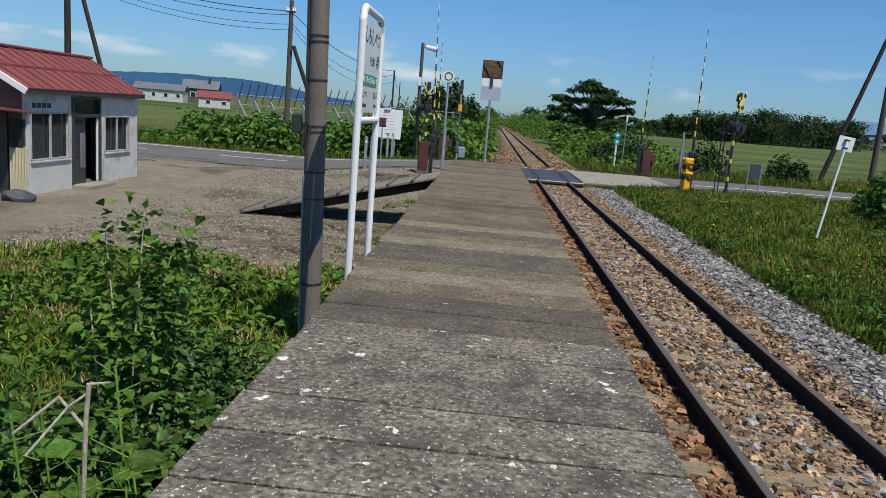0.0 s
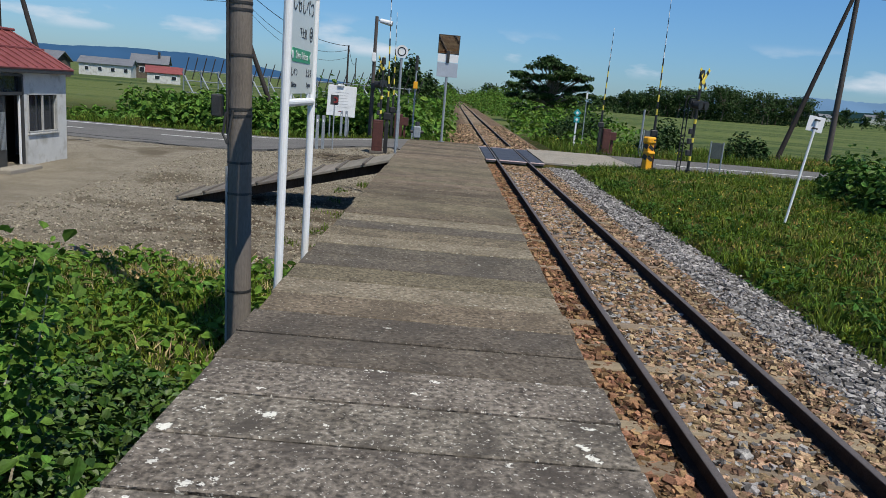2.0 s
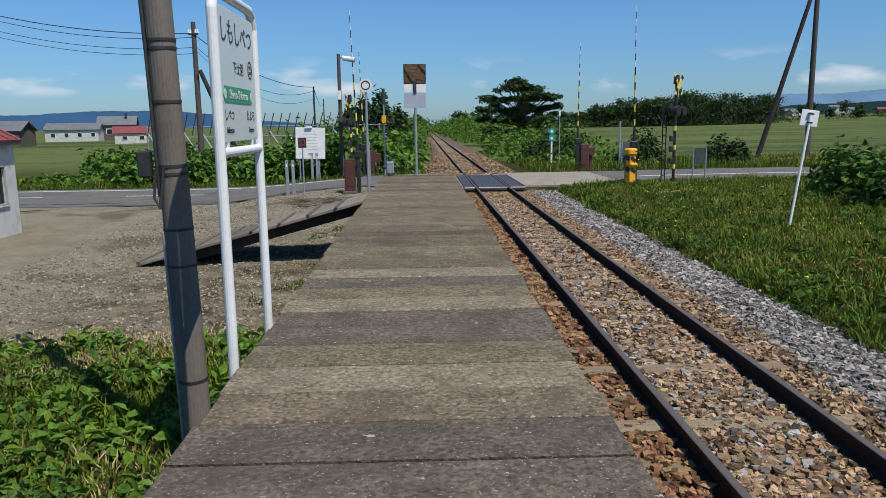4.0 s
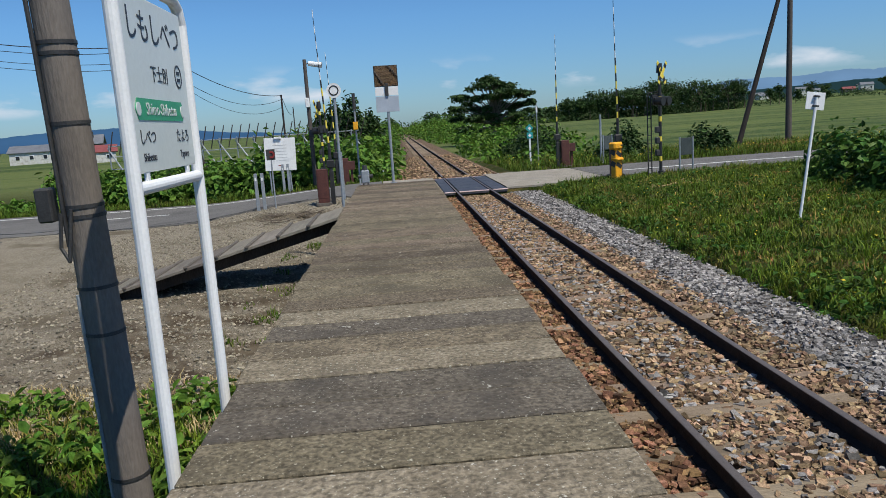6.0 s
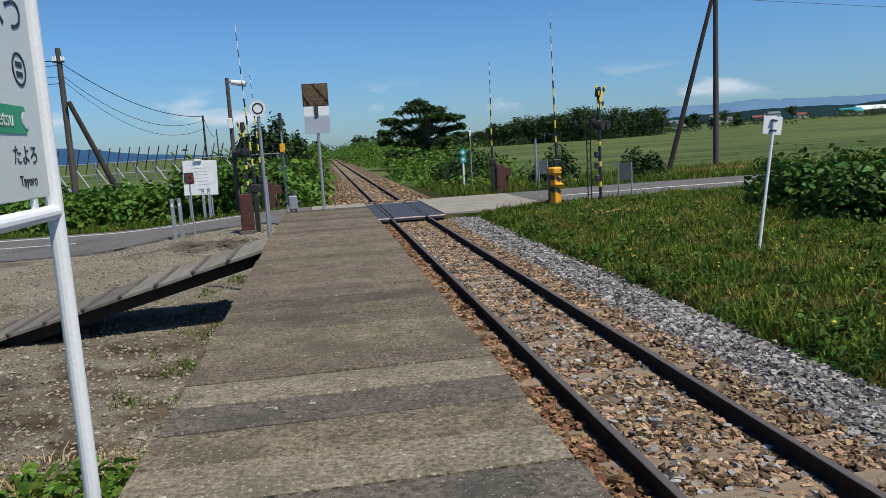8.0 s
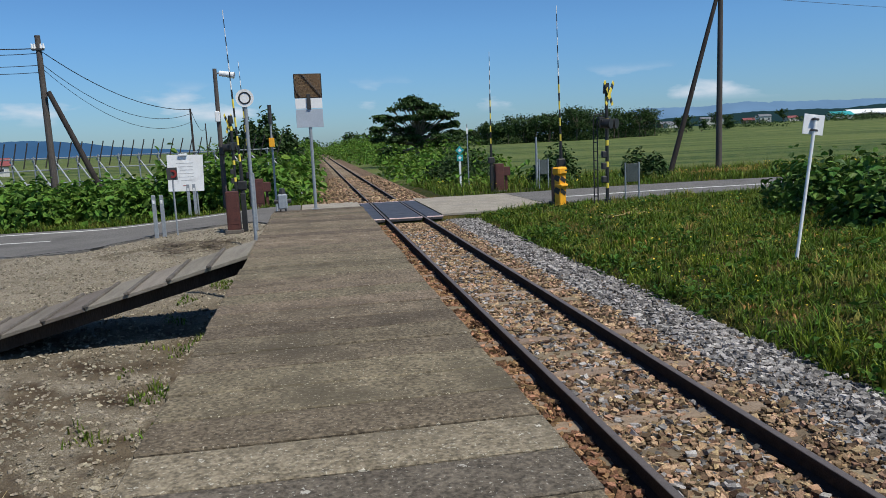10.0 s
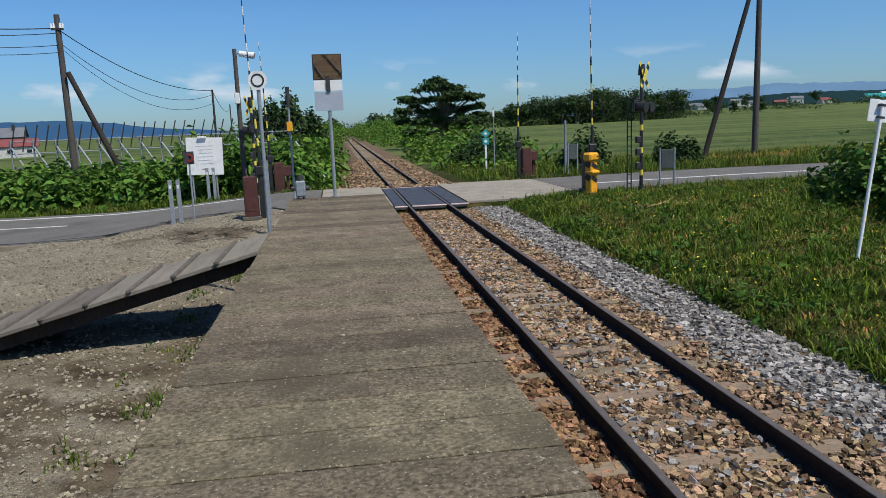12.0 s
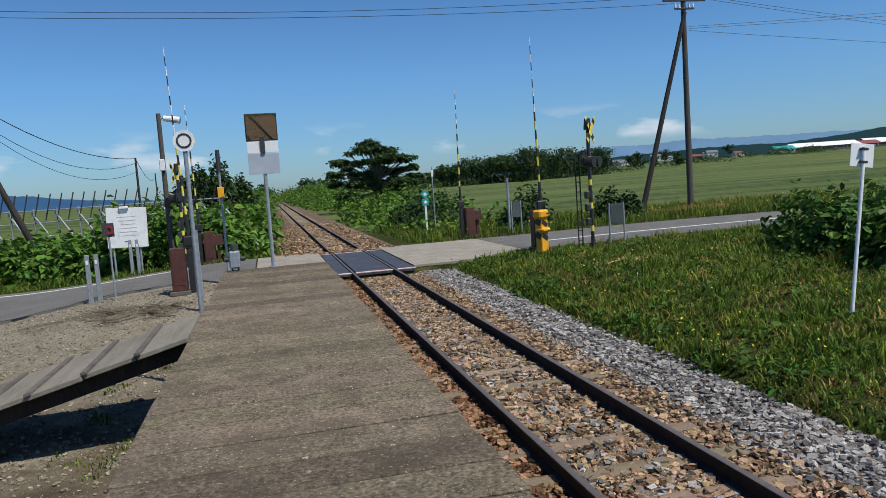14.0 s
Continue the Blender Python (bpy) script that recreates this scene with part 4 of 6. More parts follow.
# weeds and a sapling hard by the platform
M["leaf_weed"] = shade("leaf_weed", (0.038, 0.088, 0.018), (0.092, 0.155, 0.032), 3, 0.5, 0, 20, "island", 0.36, leafy=0.16, lift=0.025, gloss=0.4)
wm_ = []
for _ in range(46):
    wx, wy = rg.uniform(-5.55, -4.0), rg.uniform(-0.8, 5.6)
    top = 0.75 * (1 - abs(wy - 2.6) / 5.5) * (1 - 0.18 * abs(wx + 4.9))
    wm_.append((wx, wy, -0.65, rg.uniform(0.3, 0.55), rg.uniform(0.3, 0.55), max(0.25, top * rg.uniform(0.8, 1.3) + 0.15) * (0.65 if wy < 2.3 else 1.0)))
P, v = mound_points(wm_, 24000, rg, 0.9)
tagged(foliage("weeds", P, v, 0.058, M["leaf_weed"], None, 17, 0.5, 0.75), "thick leafy weeds beside the platform", "weeds", "", "stuff")
P, v = mound_points(wm_, 3200, rg, 0.3)
tagged(foliage("weeds", P, v, 0.115, M["leaf_low"], None, 18, 0.6, 0.5), "taller narrow-leaved weeds beside the platform", "weeds", "", "stuff")


def sapling(loc, hh, spread, count, size, sd, label):
    g_ = np.random.default_rng(sd)
    t = thing("sapling", loc, 0, label, "sapling")
    bm = B()
    pts = []
    for k in range(7):
        a = g_.uniform(0, 6.28)
        top = Vector((spread * math.cos(a) * g_.uniform(0.2, 1), spread * math.sin(a) * g_.uniform(0.2, 1), hh * g_.uniform(0.65, 1.0)))
        mid = top * 0.5 + Vector((g_.normal(0, 0.06), g_.normal(0, 0.06), 0.05))
        part("stem", tube(tube(B(), (0, 0, -0.05), mid, 0.011, 0.007, 6), mid, top, 0.007, 0.003, 6), M["stem"], t)
        for q in np.linspace(0.25, 1.0, 12):
            pts.append((mid * (2 * q) if q < 0.5 else mid.lerp(top, 2 * q - 1)))
    P_ = np.array([pts[i] for i in g_.integers(0, len(pts), count)]) + g_.normal(0, 0.07, (count, 3))
    out = P_ * np.array([1, 1, 0.3])
    out /= np.linalg.norm(out, axis=1)[:, None] + 1e-6
    foliage("foliage", P_, out, size, M["leaf_big"], t, sd, 0.45, 0.85)
    return t


sapling((-4.75, 3.3, -0.64), 2.05, 0.45, 1300, 0.07, 61, "young leafy sapling growing beside the platform")
sapling((-4.15, 1.35, -0.64), 1.05, 0.3, 60, 0.17, 62, "broad-leaved sapling with pale stems beside the platform")
sapling((-4.6, 1.7, -0.64), 0.9, 0.3, 70, 0.15, 63, "broad-leaved sapling with pale stems beside the platform")


M["leaf_broad"] = shade("leaf_broad", (0.15, 0.27, 0.045), (0.23, 0.38, 0.075), 9, 0.55, 0.1, 60, "object", 0.2, leafy=0.3, lift=0.02, vary=0.4, gloss=0.35)


def broad_leaf(size, sd):
    """A rounded heart-shaped leaf, dished, with a point and thin solid edge."""
    g_ = np.random.default_rng(sd)
    bm = B()
    rows_ = []
    for u, w in ((0.0, 0.10), (0.08, 0.34), (0.25, 0.47), (0.45, 0.48), (0.65, 0.38), (0.85, 0.19), (1.0, 0.02)):
        rows_.append([bm.verts.new((size * w * q, size * u, size * (0.16 * abs(q) - 0.28 * u * u + 0.03 * g_.normal()))) for q in (-1, -0.5, 0, 0.5, 1)])
    for a, c in zip(rows_, rows_[1:]):
        for k in range(4):
            bm.faces.new((a[k], a[k + 1], c[k + 1], c[k]))
    bmesh.ops.solidify(bm, geom=bm.faces[:], thickness=0.0015)
    return bm


def broad_plant(loc, hh, count, size, sd, label, stem="leaf_broad"):
    g_ = random.Random(sd)
    t = thing("broad_leaf_plant", loc, 0, label, "plant")
    top = Vector((g_.uniform(-0.1, 0.1), g_.uniform(-0.1, 0.1), hh))
    part("stem", bent(B(), [(0, 0, -0.05), top * 0.5 + Vector((0.04, 0.02, 0)), top], 0.009 if stem == "stem" else 0.006, 8), M[stem], t)
    for k in range(count):
        a, f = 2.4 * k + g_.uniform(-0.4, 0.4), 0.35 + 0.65 * (k + 0.5) / count
        p0 = top * f
        p1 = p0 + Vector((math.cos(a), math.sin(a), 0.35)) * g_.uniform(0.08, 0.2)
        lb = broad_leaf(size * g_.uniform(0.6, 1.15), sd * 31 + k)
        lb.transform(Matrix.Translation(p1) @ Matrix.Rotation(a - 1.57, 4, "Z") @ Matrix.Rotation(g_.uniform(-0.1, 0.5), 4, "X") @ Matrix.Rotation(g_.uniform(-0.3, 0.3), 4, "Y"))
        part("leaf", lb, M["leaf_broad"], t)
        part("stalk", tube(B(), p0, p1 + (p1 - p0) * 0.15, 0.0035, 0.0025, 5), M["leaf_broad"], t)
    return t


for k, (bx, by, hh) in enumerate(((-4.1, 1.5, 1.3), (-4.2, 2.15, 1.45), (-3.9, 1.8, 1.2), (-4.45, 1.75, 1.35), (-4.3, 1.2, 1.25), (-4.7, 2.3, 1.3))):
    broad_plant((bx, by, -0.65), hh, 10, 0.15, 70 + k, "broad-leaved green plant beside the platform", "leaf_broad")


bare = thing("bare_shrub", (-4.08, 1.6, -0.56), 0, "leafless pale grey forked shrub stem beside the platform", "shrub")
part("stem", bent(B(), [(0, 0, -0.05), (0.0, 0.0, 0.9), (0.015, 0.0, 1.35), (0.03, 0.0, 1.5)], 0.010, 8), M["stem"], bare)
part("branch", bent(B(), [(0.015, 0.0, 1.30), (-0.10, 0.0, 1.43), (-0.27, -0.05, 1.27)], 0.007, 8), M["stem"], bare)
part("branch", bent(B(), [(0.022, 0.0, 1.46), (-0.05, -0.02, 1.40), (-0.17, -0.12, 1.22)], 0.006, 8), M["stem"], bare)
part("twig", tube(B(), (0.02, 0, 1.5), (0.11, 0.02, 1.51), 0.006, 0.004, 6), M["stem"], bare)


def fallen_branch(loc, rz, length, sd, label, n_=4, material="stem"):
    g_ = random.Random(sd)
    t = thing("fallen_branch", loc, rz, label, "branch")
    part("limb", bent(B(), [(0, 0, 0.03), (length * 0.35, 0.05, 0.06), (length * 0.7, -0.03, 0.05), (length, 0.04, 0.03)], 0.012, 7), M[material], t)
    for k in range(n_):
        u = length * g_.uniform(0.2, 0.9)
        part("twig", tube(B(), (u, 0, 0.05), (u + g_.uniform(0.1, 0.35), g_.choice((-1, 1)) * g_.uniform(0.15, 0.4), 0.05 + g_.uniform(0.0, 0.1)), 0.007, 0.004, 6), M[material], t)
    return t


for bx, by, rz, ln, sd in ((4.9, 22.5, 12, 1.1, 1), (5.3, 22.9, -8, 0.8, 2)):
    fallen_branch((bx, by, ground_z(bx, by) + 0.02), rz, ln, sd, "dry tan branch lying in the grass", 4, "straw")
for k in range(14):
    bx, by = -6.5 + 0.11 * k, 24.0 + 0.15 * ((k * 5) % 9)
    fallen_branch((bx, by, ground_z(bx, by)), 25 + 37 * k, 0.7, 20 + k, "brown dead branch heaped on the gravel", 7, "bark")


# ---- ramp from the yard to the platform ----
RX0, RX1, RZ0, RZ1, RY0, RY1 = -3.62, -8.15, 0.685, -0.50, 15.55, 17.35
ramp = thing("ramp", (0, 0, 0), 0, "sloping plank ramp with cleats from yard to platform", "ramp")
r_ang = math.degrees(math.atan2(RZ0 - RZ1, RX0 - RX1))


def ramp_at(u):
    return RX0 + (RX1 - RX0) * u, RZ0 + (RZ1 - RZ0) * u


for yy in (RY0 + 0.32, RY1 - 0.3, (RY0 + RY1) / 2):
    xm, zm = ramp_at(0.5)
    part("stringer", box(B(), (xm, yy, zm - 0.14), (4.66, 0.08, 0.2), 0.006, (0, -r_ang, 0)), M["pole_dark"], ramp, "dark timber stringer")
NP = 8
for k in range(NP):
    xa, za = ramp_at((k + 0.5) / NP)
    jit = 0.03 * math.sin(k * 2.3)
    part("plank", box(B(), (xa, (RY0 + RY1) / 2 + jit, za + 0.0), (4.68 / NP - 0.012, RY1 - RY0, 0.055), 0.006, (0, -r_ang, 0)), M["plank"], ramp)
    xc, zc = ramp_at((k + 0.97) / NP)
    part("cleat", box(B(), (xc, (RY0 + RY1) / 2 + jit, zc + 0.045), (0.07, RY1 - RY0 + 0.05, 0.04), 0.006, (0, -r_ang, 0)), M["beam"], ramp, "narrow dark wooden cleat")

# sloping end of the platform, down to the crossing
end_ramp = thing("end_ramp", (0, 0, 0), 0, "pale concrete slope from the platform's end down to the crossing", "ramp", "", "structure")
bm = B()
q = [bm.verts.new(p) for p in ((-3.55, 22.78, PZ - 0.01), (-1.5, 22.78, PZ - 0.01), (-1.2, 27.2, 0.03), (-3.4, 27.2, 0.03), (-3.55, 22.78, -0.7), (-1.5, 22.78, -0.7), (-1.2, 27.2, -0.5), (-3.4, 27.2, -0.5))]
for f in ((0, 1, 2, 3), (0, 4, 5, 1), (1, 5, 6, 2), (3, 2, 6, 7), (0, 3, 7, 4)):
    bm.faces.new([q[k] for k in f])
bmesh.ops.recalc_face_normals(bm, faces=bm.faces)
part("slope", bm, M["crossing_concrete"], end_ramp)

# ---- crossing deck ----
deck = thing("crossing_deck", (0, 0, 0), 0, "dark rubber crossing panels between the rails with worn pink edges", "crossing deck")
NPAD = 5
for xa, xb in ((-0.98, -0.63), (-0.49, 0.49), (0.63, 1.12)):
    for k in range(NPAD):
        ya, yb = 26.5 + 6.2 * k / NPAD, 26.5 + 6.2 * (k + 1) / NPAD
        part("panel", box(B(), ((xa + xb) / 2, (ya + yb) / 2, -0.05), (xb - xa, yb - ya - 0.02, 0.12), 0.012), M["rubber"], deck)
    for ya in (26.42, 32.78):
        part("edge_bar", box(B(), ((xa + xb) / 2, ya, -0.006), (xb - xa + 0.02, 0.09, 0.03), 0.006), M["pink_edge"], deck, "worn pinkish edge bar")

# ---- station sign ----
SX = -3.775
sign = thing("station_sign", (SX, 5.88, -0.62), 0, "white tubular frame sign with the station's name on a pale board", "sign")
TOP = 3.08 + 0.62
part("frame", bent(B(), [(0, 0, 0), (0, 0, TOP - 0.13), (0, 0.04, TOP - 0.04), (0, 0.13, TOP), (0, 1.04, TOP), (0, 1.13, TOP - 0.04), (0, 1.17, TOP - 0.13), (0, 1.17, 0)], 0.036, 14), M["white_paint"], sign)
part("crossbar", tube(B(), (0, 0, 2.02 + 0.62), (0, 1.17, 2.02 + 0.62), 0.034, seg=14), M["white_paint"], sign)
board = part("board", box(B(), (0, 0.585, 2.545 + 0.62), (0.025, 1.03, 0.90), 0.006), M["sign_face"], sign, "pale grey-green name board")
for yy in (0.2, 0.94):
    part("bracket", box(B(), (0.0, yy, 2.085 + 0.62), (0.02, 0.04, 0.08), 0.003), M["white_paint"], sign)


def face_x(y_, z):
    return Matrix(((0, 0, 1, 0.0145), (1, 0, 0, y_), (0, 1, 0, z), (0, 0, 0, 1)))


def at_z(z):
    return z + 0.62


writing("しもしべつ", 0.185, face_x(0.57, at_z(2.83)), M["ink"], board, "lettering", 1.0)
writing("下士別", 0.095, face_x(0.57, at_z(2.60)), M["ink"], board, "lettering", 1.05)
bm = B()
pts = [(0.07, -0.055), (0.03, 0), (0.07, 0.055), (0.93, 0.055), (0.97, 0), (0.93, -0.055)]
a_ = [bm.verts.new((0.0132, 0.07 + p[0] * 0.9 - 0.02 + 0.03, at_z(2.415) + p[1])) for p in pts]
b_ = [bm.verts.new((0.0165, p[0] * 0.9 + 0.08, at_z(2.415) + p[1])) for p in pts]
bm.faces.new(b_)
for k in range(6):
    bm.faces.new((a_[k], a_[(k + 1) % 6], b_[(k + 1) % 6], b_[k]))
bmesh.ops.recalc_face_normals(bm, faces=bm.faces)
part("arrow_band", bm, M["sign_green"], board, "green pointed band")
for yy in (0.15, 0.915):
    part("dot", disc(B(), (0.018, yy, at_z(2.415)), (1, 0, 0), 0.034, 0.003), M["sign_face"], board)
m_ = face_x(0.53, at_z(2.415))
m_[0][3] = 0.0185
writing("Shimo-Shibetsu", 0.09, m_, M["sign_face"], board, "lettering", 0.95)
writing("しべつ", 0.085, face_x(0.25, at_z(2.27)), M["ink"], board)
writing("Shibetsu", 0.06, face_x(0.25, at_z(2.17)), M["ink"], board)
writing("たよろ", 0.085, face_x(0.88, at_z(2.27)), M["ink"], board)
writing("Tayoro", 0.06, face_x(0.88, at_z(2.17)), M["ink"], board)
part("badge", ring(B(), (0.0145, 0.93, at_z(2.62)), 0.058, 0.068, 0.003, "x"), M["ink"], board)
for dz in (0.02, -0.02):
    part("badge_bar", box(B(), (0.0145, 0.93, at_z(2.62) + dz), (0.003, 0.06, 0.02)), M["ink"], board)

# ---- big pole beside the platform ----
bp_ = thing("utility_pole", (-4.333, 6.765, -0.62), 0, "weathered concrete pole banded with steel straps beside the platform", "utility pole", lean=(1.59, -0.7))
part("shaft", tube(B(), (0, 0, -0.1), (0, 0, 9.0), 0.118, 0.085, 24), M["pole_concrete"], bp_)
for z in (0.8, 1.75, 2.04, 2.47, 2.53, 3.01, 3.4, 3.46, 3.95, 4.5):
    part("strap", ring(B(), (0, 0, 0), 0.115 - 0.0036 * z, 0.123 - 0.0036 * z, 0.022, "y"), M["dark_metal"], bp_).matrix_local = pose(0, 0, z, 90)
part("conduit", bent(B(), [(-0.09, -0.085, 2.3), (-0.09, -0.085, 3.4), (-0.1, -0.08, 4.4), (-0.09, -0.075, 6.4)], 0.013, 8), M["dark_metal"], bp_, "thin black cable conduit")
part("conduit", tube(B(), (-0.105, -0.06, 0), (-0.1, -0.06, 2.0), 0.014, seg=8), M["galvanised"], bp_, "pale conduit pipe")
part("switch_box", box(B(), (-0.19, -0.05, 2.55), (0.09, 0.1, 0.2), 0.01), M["dark_metal"], bp_, "small dark switch box")
part("cable_loop", bent(B(), [(-0.1, -0.1, 2.5), (-0.12, -0.12, 2.3), (-0.08, -0.13, 2.22), (-0.05, -0.12, 2.4), (-0.03, -0.115, 2.52)], 0.012, 6), M["dark_metal"], bp_)

# ---- things at the platform's end ----
ringsign = thing("stop_marker", (-3.68, 17.95, -0.6), 0, "round white sign with a black ring on a galvanised pipe post", "sign")
part("post", tube(B(), (0, 0, 0), (0, 0, 3.75), 0.03, seg=12), M["galvanised"], ringsign)
fd = part("disc", disc(B(), (0, -0.035, 3.67), (0, 1, 0), 0.15, 0.012, 36), M["pale_board"], ringsign, "white round plate")
part("ring_mark", ring(B(), (0, -0.044, 3.67), 0.08, 0.104, 0.005), M["black_paint"], fd, "black ring")
part("sleeve", box(B(), (0.03, 0.0, 1.9), (0.05, 0.05, 1.0), 0.005), M["galvanised"], ringsign)

mp_ = thing("platform_mirror", (-2.61, 22.62, PZ), 0, "square platform mirror with white backing plates on a grey pipe post", "mirror")
part("post", tube(B(), (0, 0, 0), (0, 0, 2.75), 0.038, seg=14), M["galvanised"], mp_)
part("foot", disc(B(), (0, 0, 0.01), (0, 0, 1), 0.09, 0.02), M["galvanised"], mp_)
mf = part("mirror_frame", box(B(), (0.0, -0.05, 2.88), (0.64, 0.03, 0.56), 0.008, (6, 0, 3)), M["dark_frame"], mp_)
part("mirror_pane", box(B(), (0.0, -0.068, 2.88), (0.6, 0.006, 0.52), 0, (6, 0, 3)), M["mirror"], mf, "mirror glass reflecting the track and grass")
part("plate", box(B(), (0.0, -0.045, 2.48), (0.62, 0.012, 0.23), 0.003), M["white_paint"], mp_, "white plate")
part("plate", box(B(), (0.0, -0.045, 2.14), (0.62, 0.012, 0.42), 0.003), M["plate_shade"], mp_, "plate with blue-grey shade put into its colour")
part("clamp", box(B(), (0.0, -0.06, 2.52), (0.09, 0.05, 0.34), 0.005), M["dark_metal"], mp_)

valve = thing("hydrant", (-3.37, 22.55, PZ), 0, "small grey metal box with pipe stubs on the platform's corner", "junction box")
part("body", box(B(), (0, 0, 0.23), (0.22, 0.2, 0.36), 0.03), M["galvanised"], valve)
part("cap", tube(B(), (0, 0, 0.4), (0, 0, 0.54), 0.08, 0.06, 12), M["dark_metal"], valve)
part("stub", tube(B(), (-0.2, -0.02, 0.24), (0.2, -0.02, 0.24), 0.05, seg=10), M["dark_metal"], valve)
for xx in (-0.06, 0.06):
    part("leg", box(B(), (xx, 0, 0.03), (0.03, 0.1, 0.08)), M["dark_metal"], valve)

lightpost = thing("signal_post", (-3.56, 23.4, -0.4), 0, "slim grey post with an orange box and dark head", "post")
part("post", tube(B(), (0, 0, 0), (0, 0, 3.3), 0.027, 0.024, 12), M["galvanised"], lightpost)
part("head", tube(B(), (0, 0, 3.2), (0, 0, 3.65), 0.05, 0.045, 12), M["dark_metal"], lightpost)
part("orange_box", box(B(), (0.0, -0.06, 2.75), (0.13, 0.1, 0.22), 0.01), M["safety_yellow"], lightpost, "orange call box")


# ---- level crossing equipment ----
def striped(parent, p0, p1, r0, r1, n_, seg=10, flip=0, every=2, light="sign_yellow"):
    """A banded bar: one short tube a band, yellow and black by turns."""
    p0, p1 = Vector(p0), Vector(p1)
    for k in range(n_):
        a, b2 = p0.lerp(p1, k / n_), p0.lerp(p1, (k + 1) / n_)
        ra, rb = r0 + (r1 - r0) * k / n_, r0 + (r1 - r0) * (k + 1) / n_
        part("band", tube(B(), a, b2, ra, rb, seg), M[light if (k + flip) % every == 0 else "black_paint"], parent)


def barrier(loc, height, lean, label, box_side=1, second=False, behind=0.0):
    t = thing("crossing_barrier", loc, 0, label, "barrier", "barriers at the crossing")
    cab = part("cabinet", box(B(), (0, behind, 0.62), (0.36, 0.34, 1.1), 0.015), M["rust_red"], t, "rust-red machine cabinet")
    part("door", box(B(), (0, behind - 0.172, 0.66), (0.28, 0.012, 0.85), 0.004), M["rust_red"], cab)
    part("base", box(B(), (0, behind, 0.03), (0.5, 0.45, 0.1), 0.01), M["beam"], t)
    ax = 0.30 * box_side if not behind else 0.0
    part("column", box(B(), (ax, 0, 0.55), (0.14, 0.14, 1.1), 0.01), M["black_paint"], t)
    if second:
        part("motor_box", box(B(), (ax - 0.7 * box_side - 0.1, 0, 0.85), (0.3, 0.3, 0.36), 0.012), M["rust_red"], t, "small rust-red box")
        part("motor_post", box(B(), (ax - 0.7 * box_side - 0.1, 0, 0.35), (0.1, 0.1, 0.7)), M["rust_red"], t)
    part("counterweight", box(B(), (ax, 0, 1.32), (0.26, 0.16, 0.26), 0.03), M["black_paint"], t)
    part("arm_clamp", tube(B(), (ax, 0, 1.1), (ax + 0.02 * lean, 0, 2.0), 0.06, 0.045, 10), M["black_paint"], t)
    arm = part("arm", tube(B(), (ax + 0.02 * lean, 0, 1.9), (ax + lean, 0, 4.0), 0.02, 0.02, 8), M["black_paint"], t, "yellow and black striped raised arm")
    striped(arm, (ax + 0.02 * lean, 0, 1.95), (ax + lean, 0, 4.0), 0.03, 0.025, 8)
    striped(arm, (ax + lean, 0, 4.0), (ax + 1.8 * lean, 0, height), 0.018, 0.01, 9, light="pale_board")
    return t


barrier((-4.93, 26.5, -0.12), 6.15, -0.08, "raised striped crossing barrier with a rust-red cabinet beside the yard", 1)
barrier((-4.72, 34.1, -0.1), 5.6, -0.05, "raised striped crossing barrier with a rust-red cabinet across the road", -1, True)
barrier((5.1, 27.2, 0.05), 6.1, -0.03, "raised striped crossing barrier beside the grass", -1, False, 0.32)
barrier((4.9, 34.4, 0.02), 5.65, 0.03, "raised striped crossing barrier with two rust-red boxes across the road", -1, True)


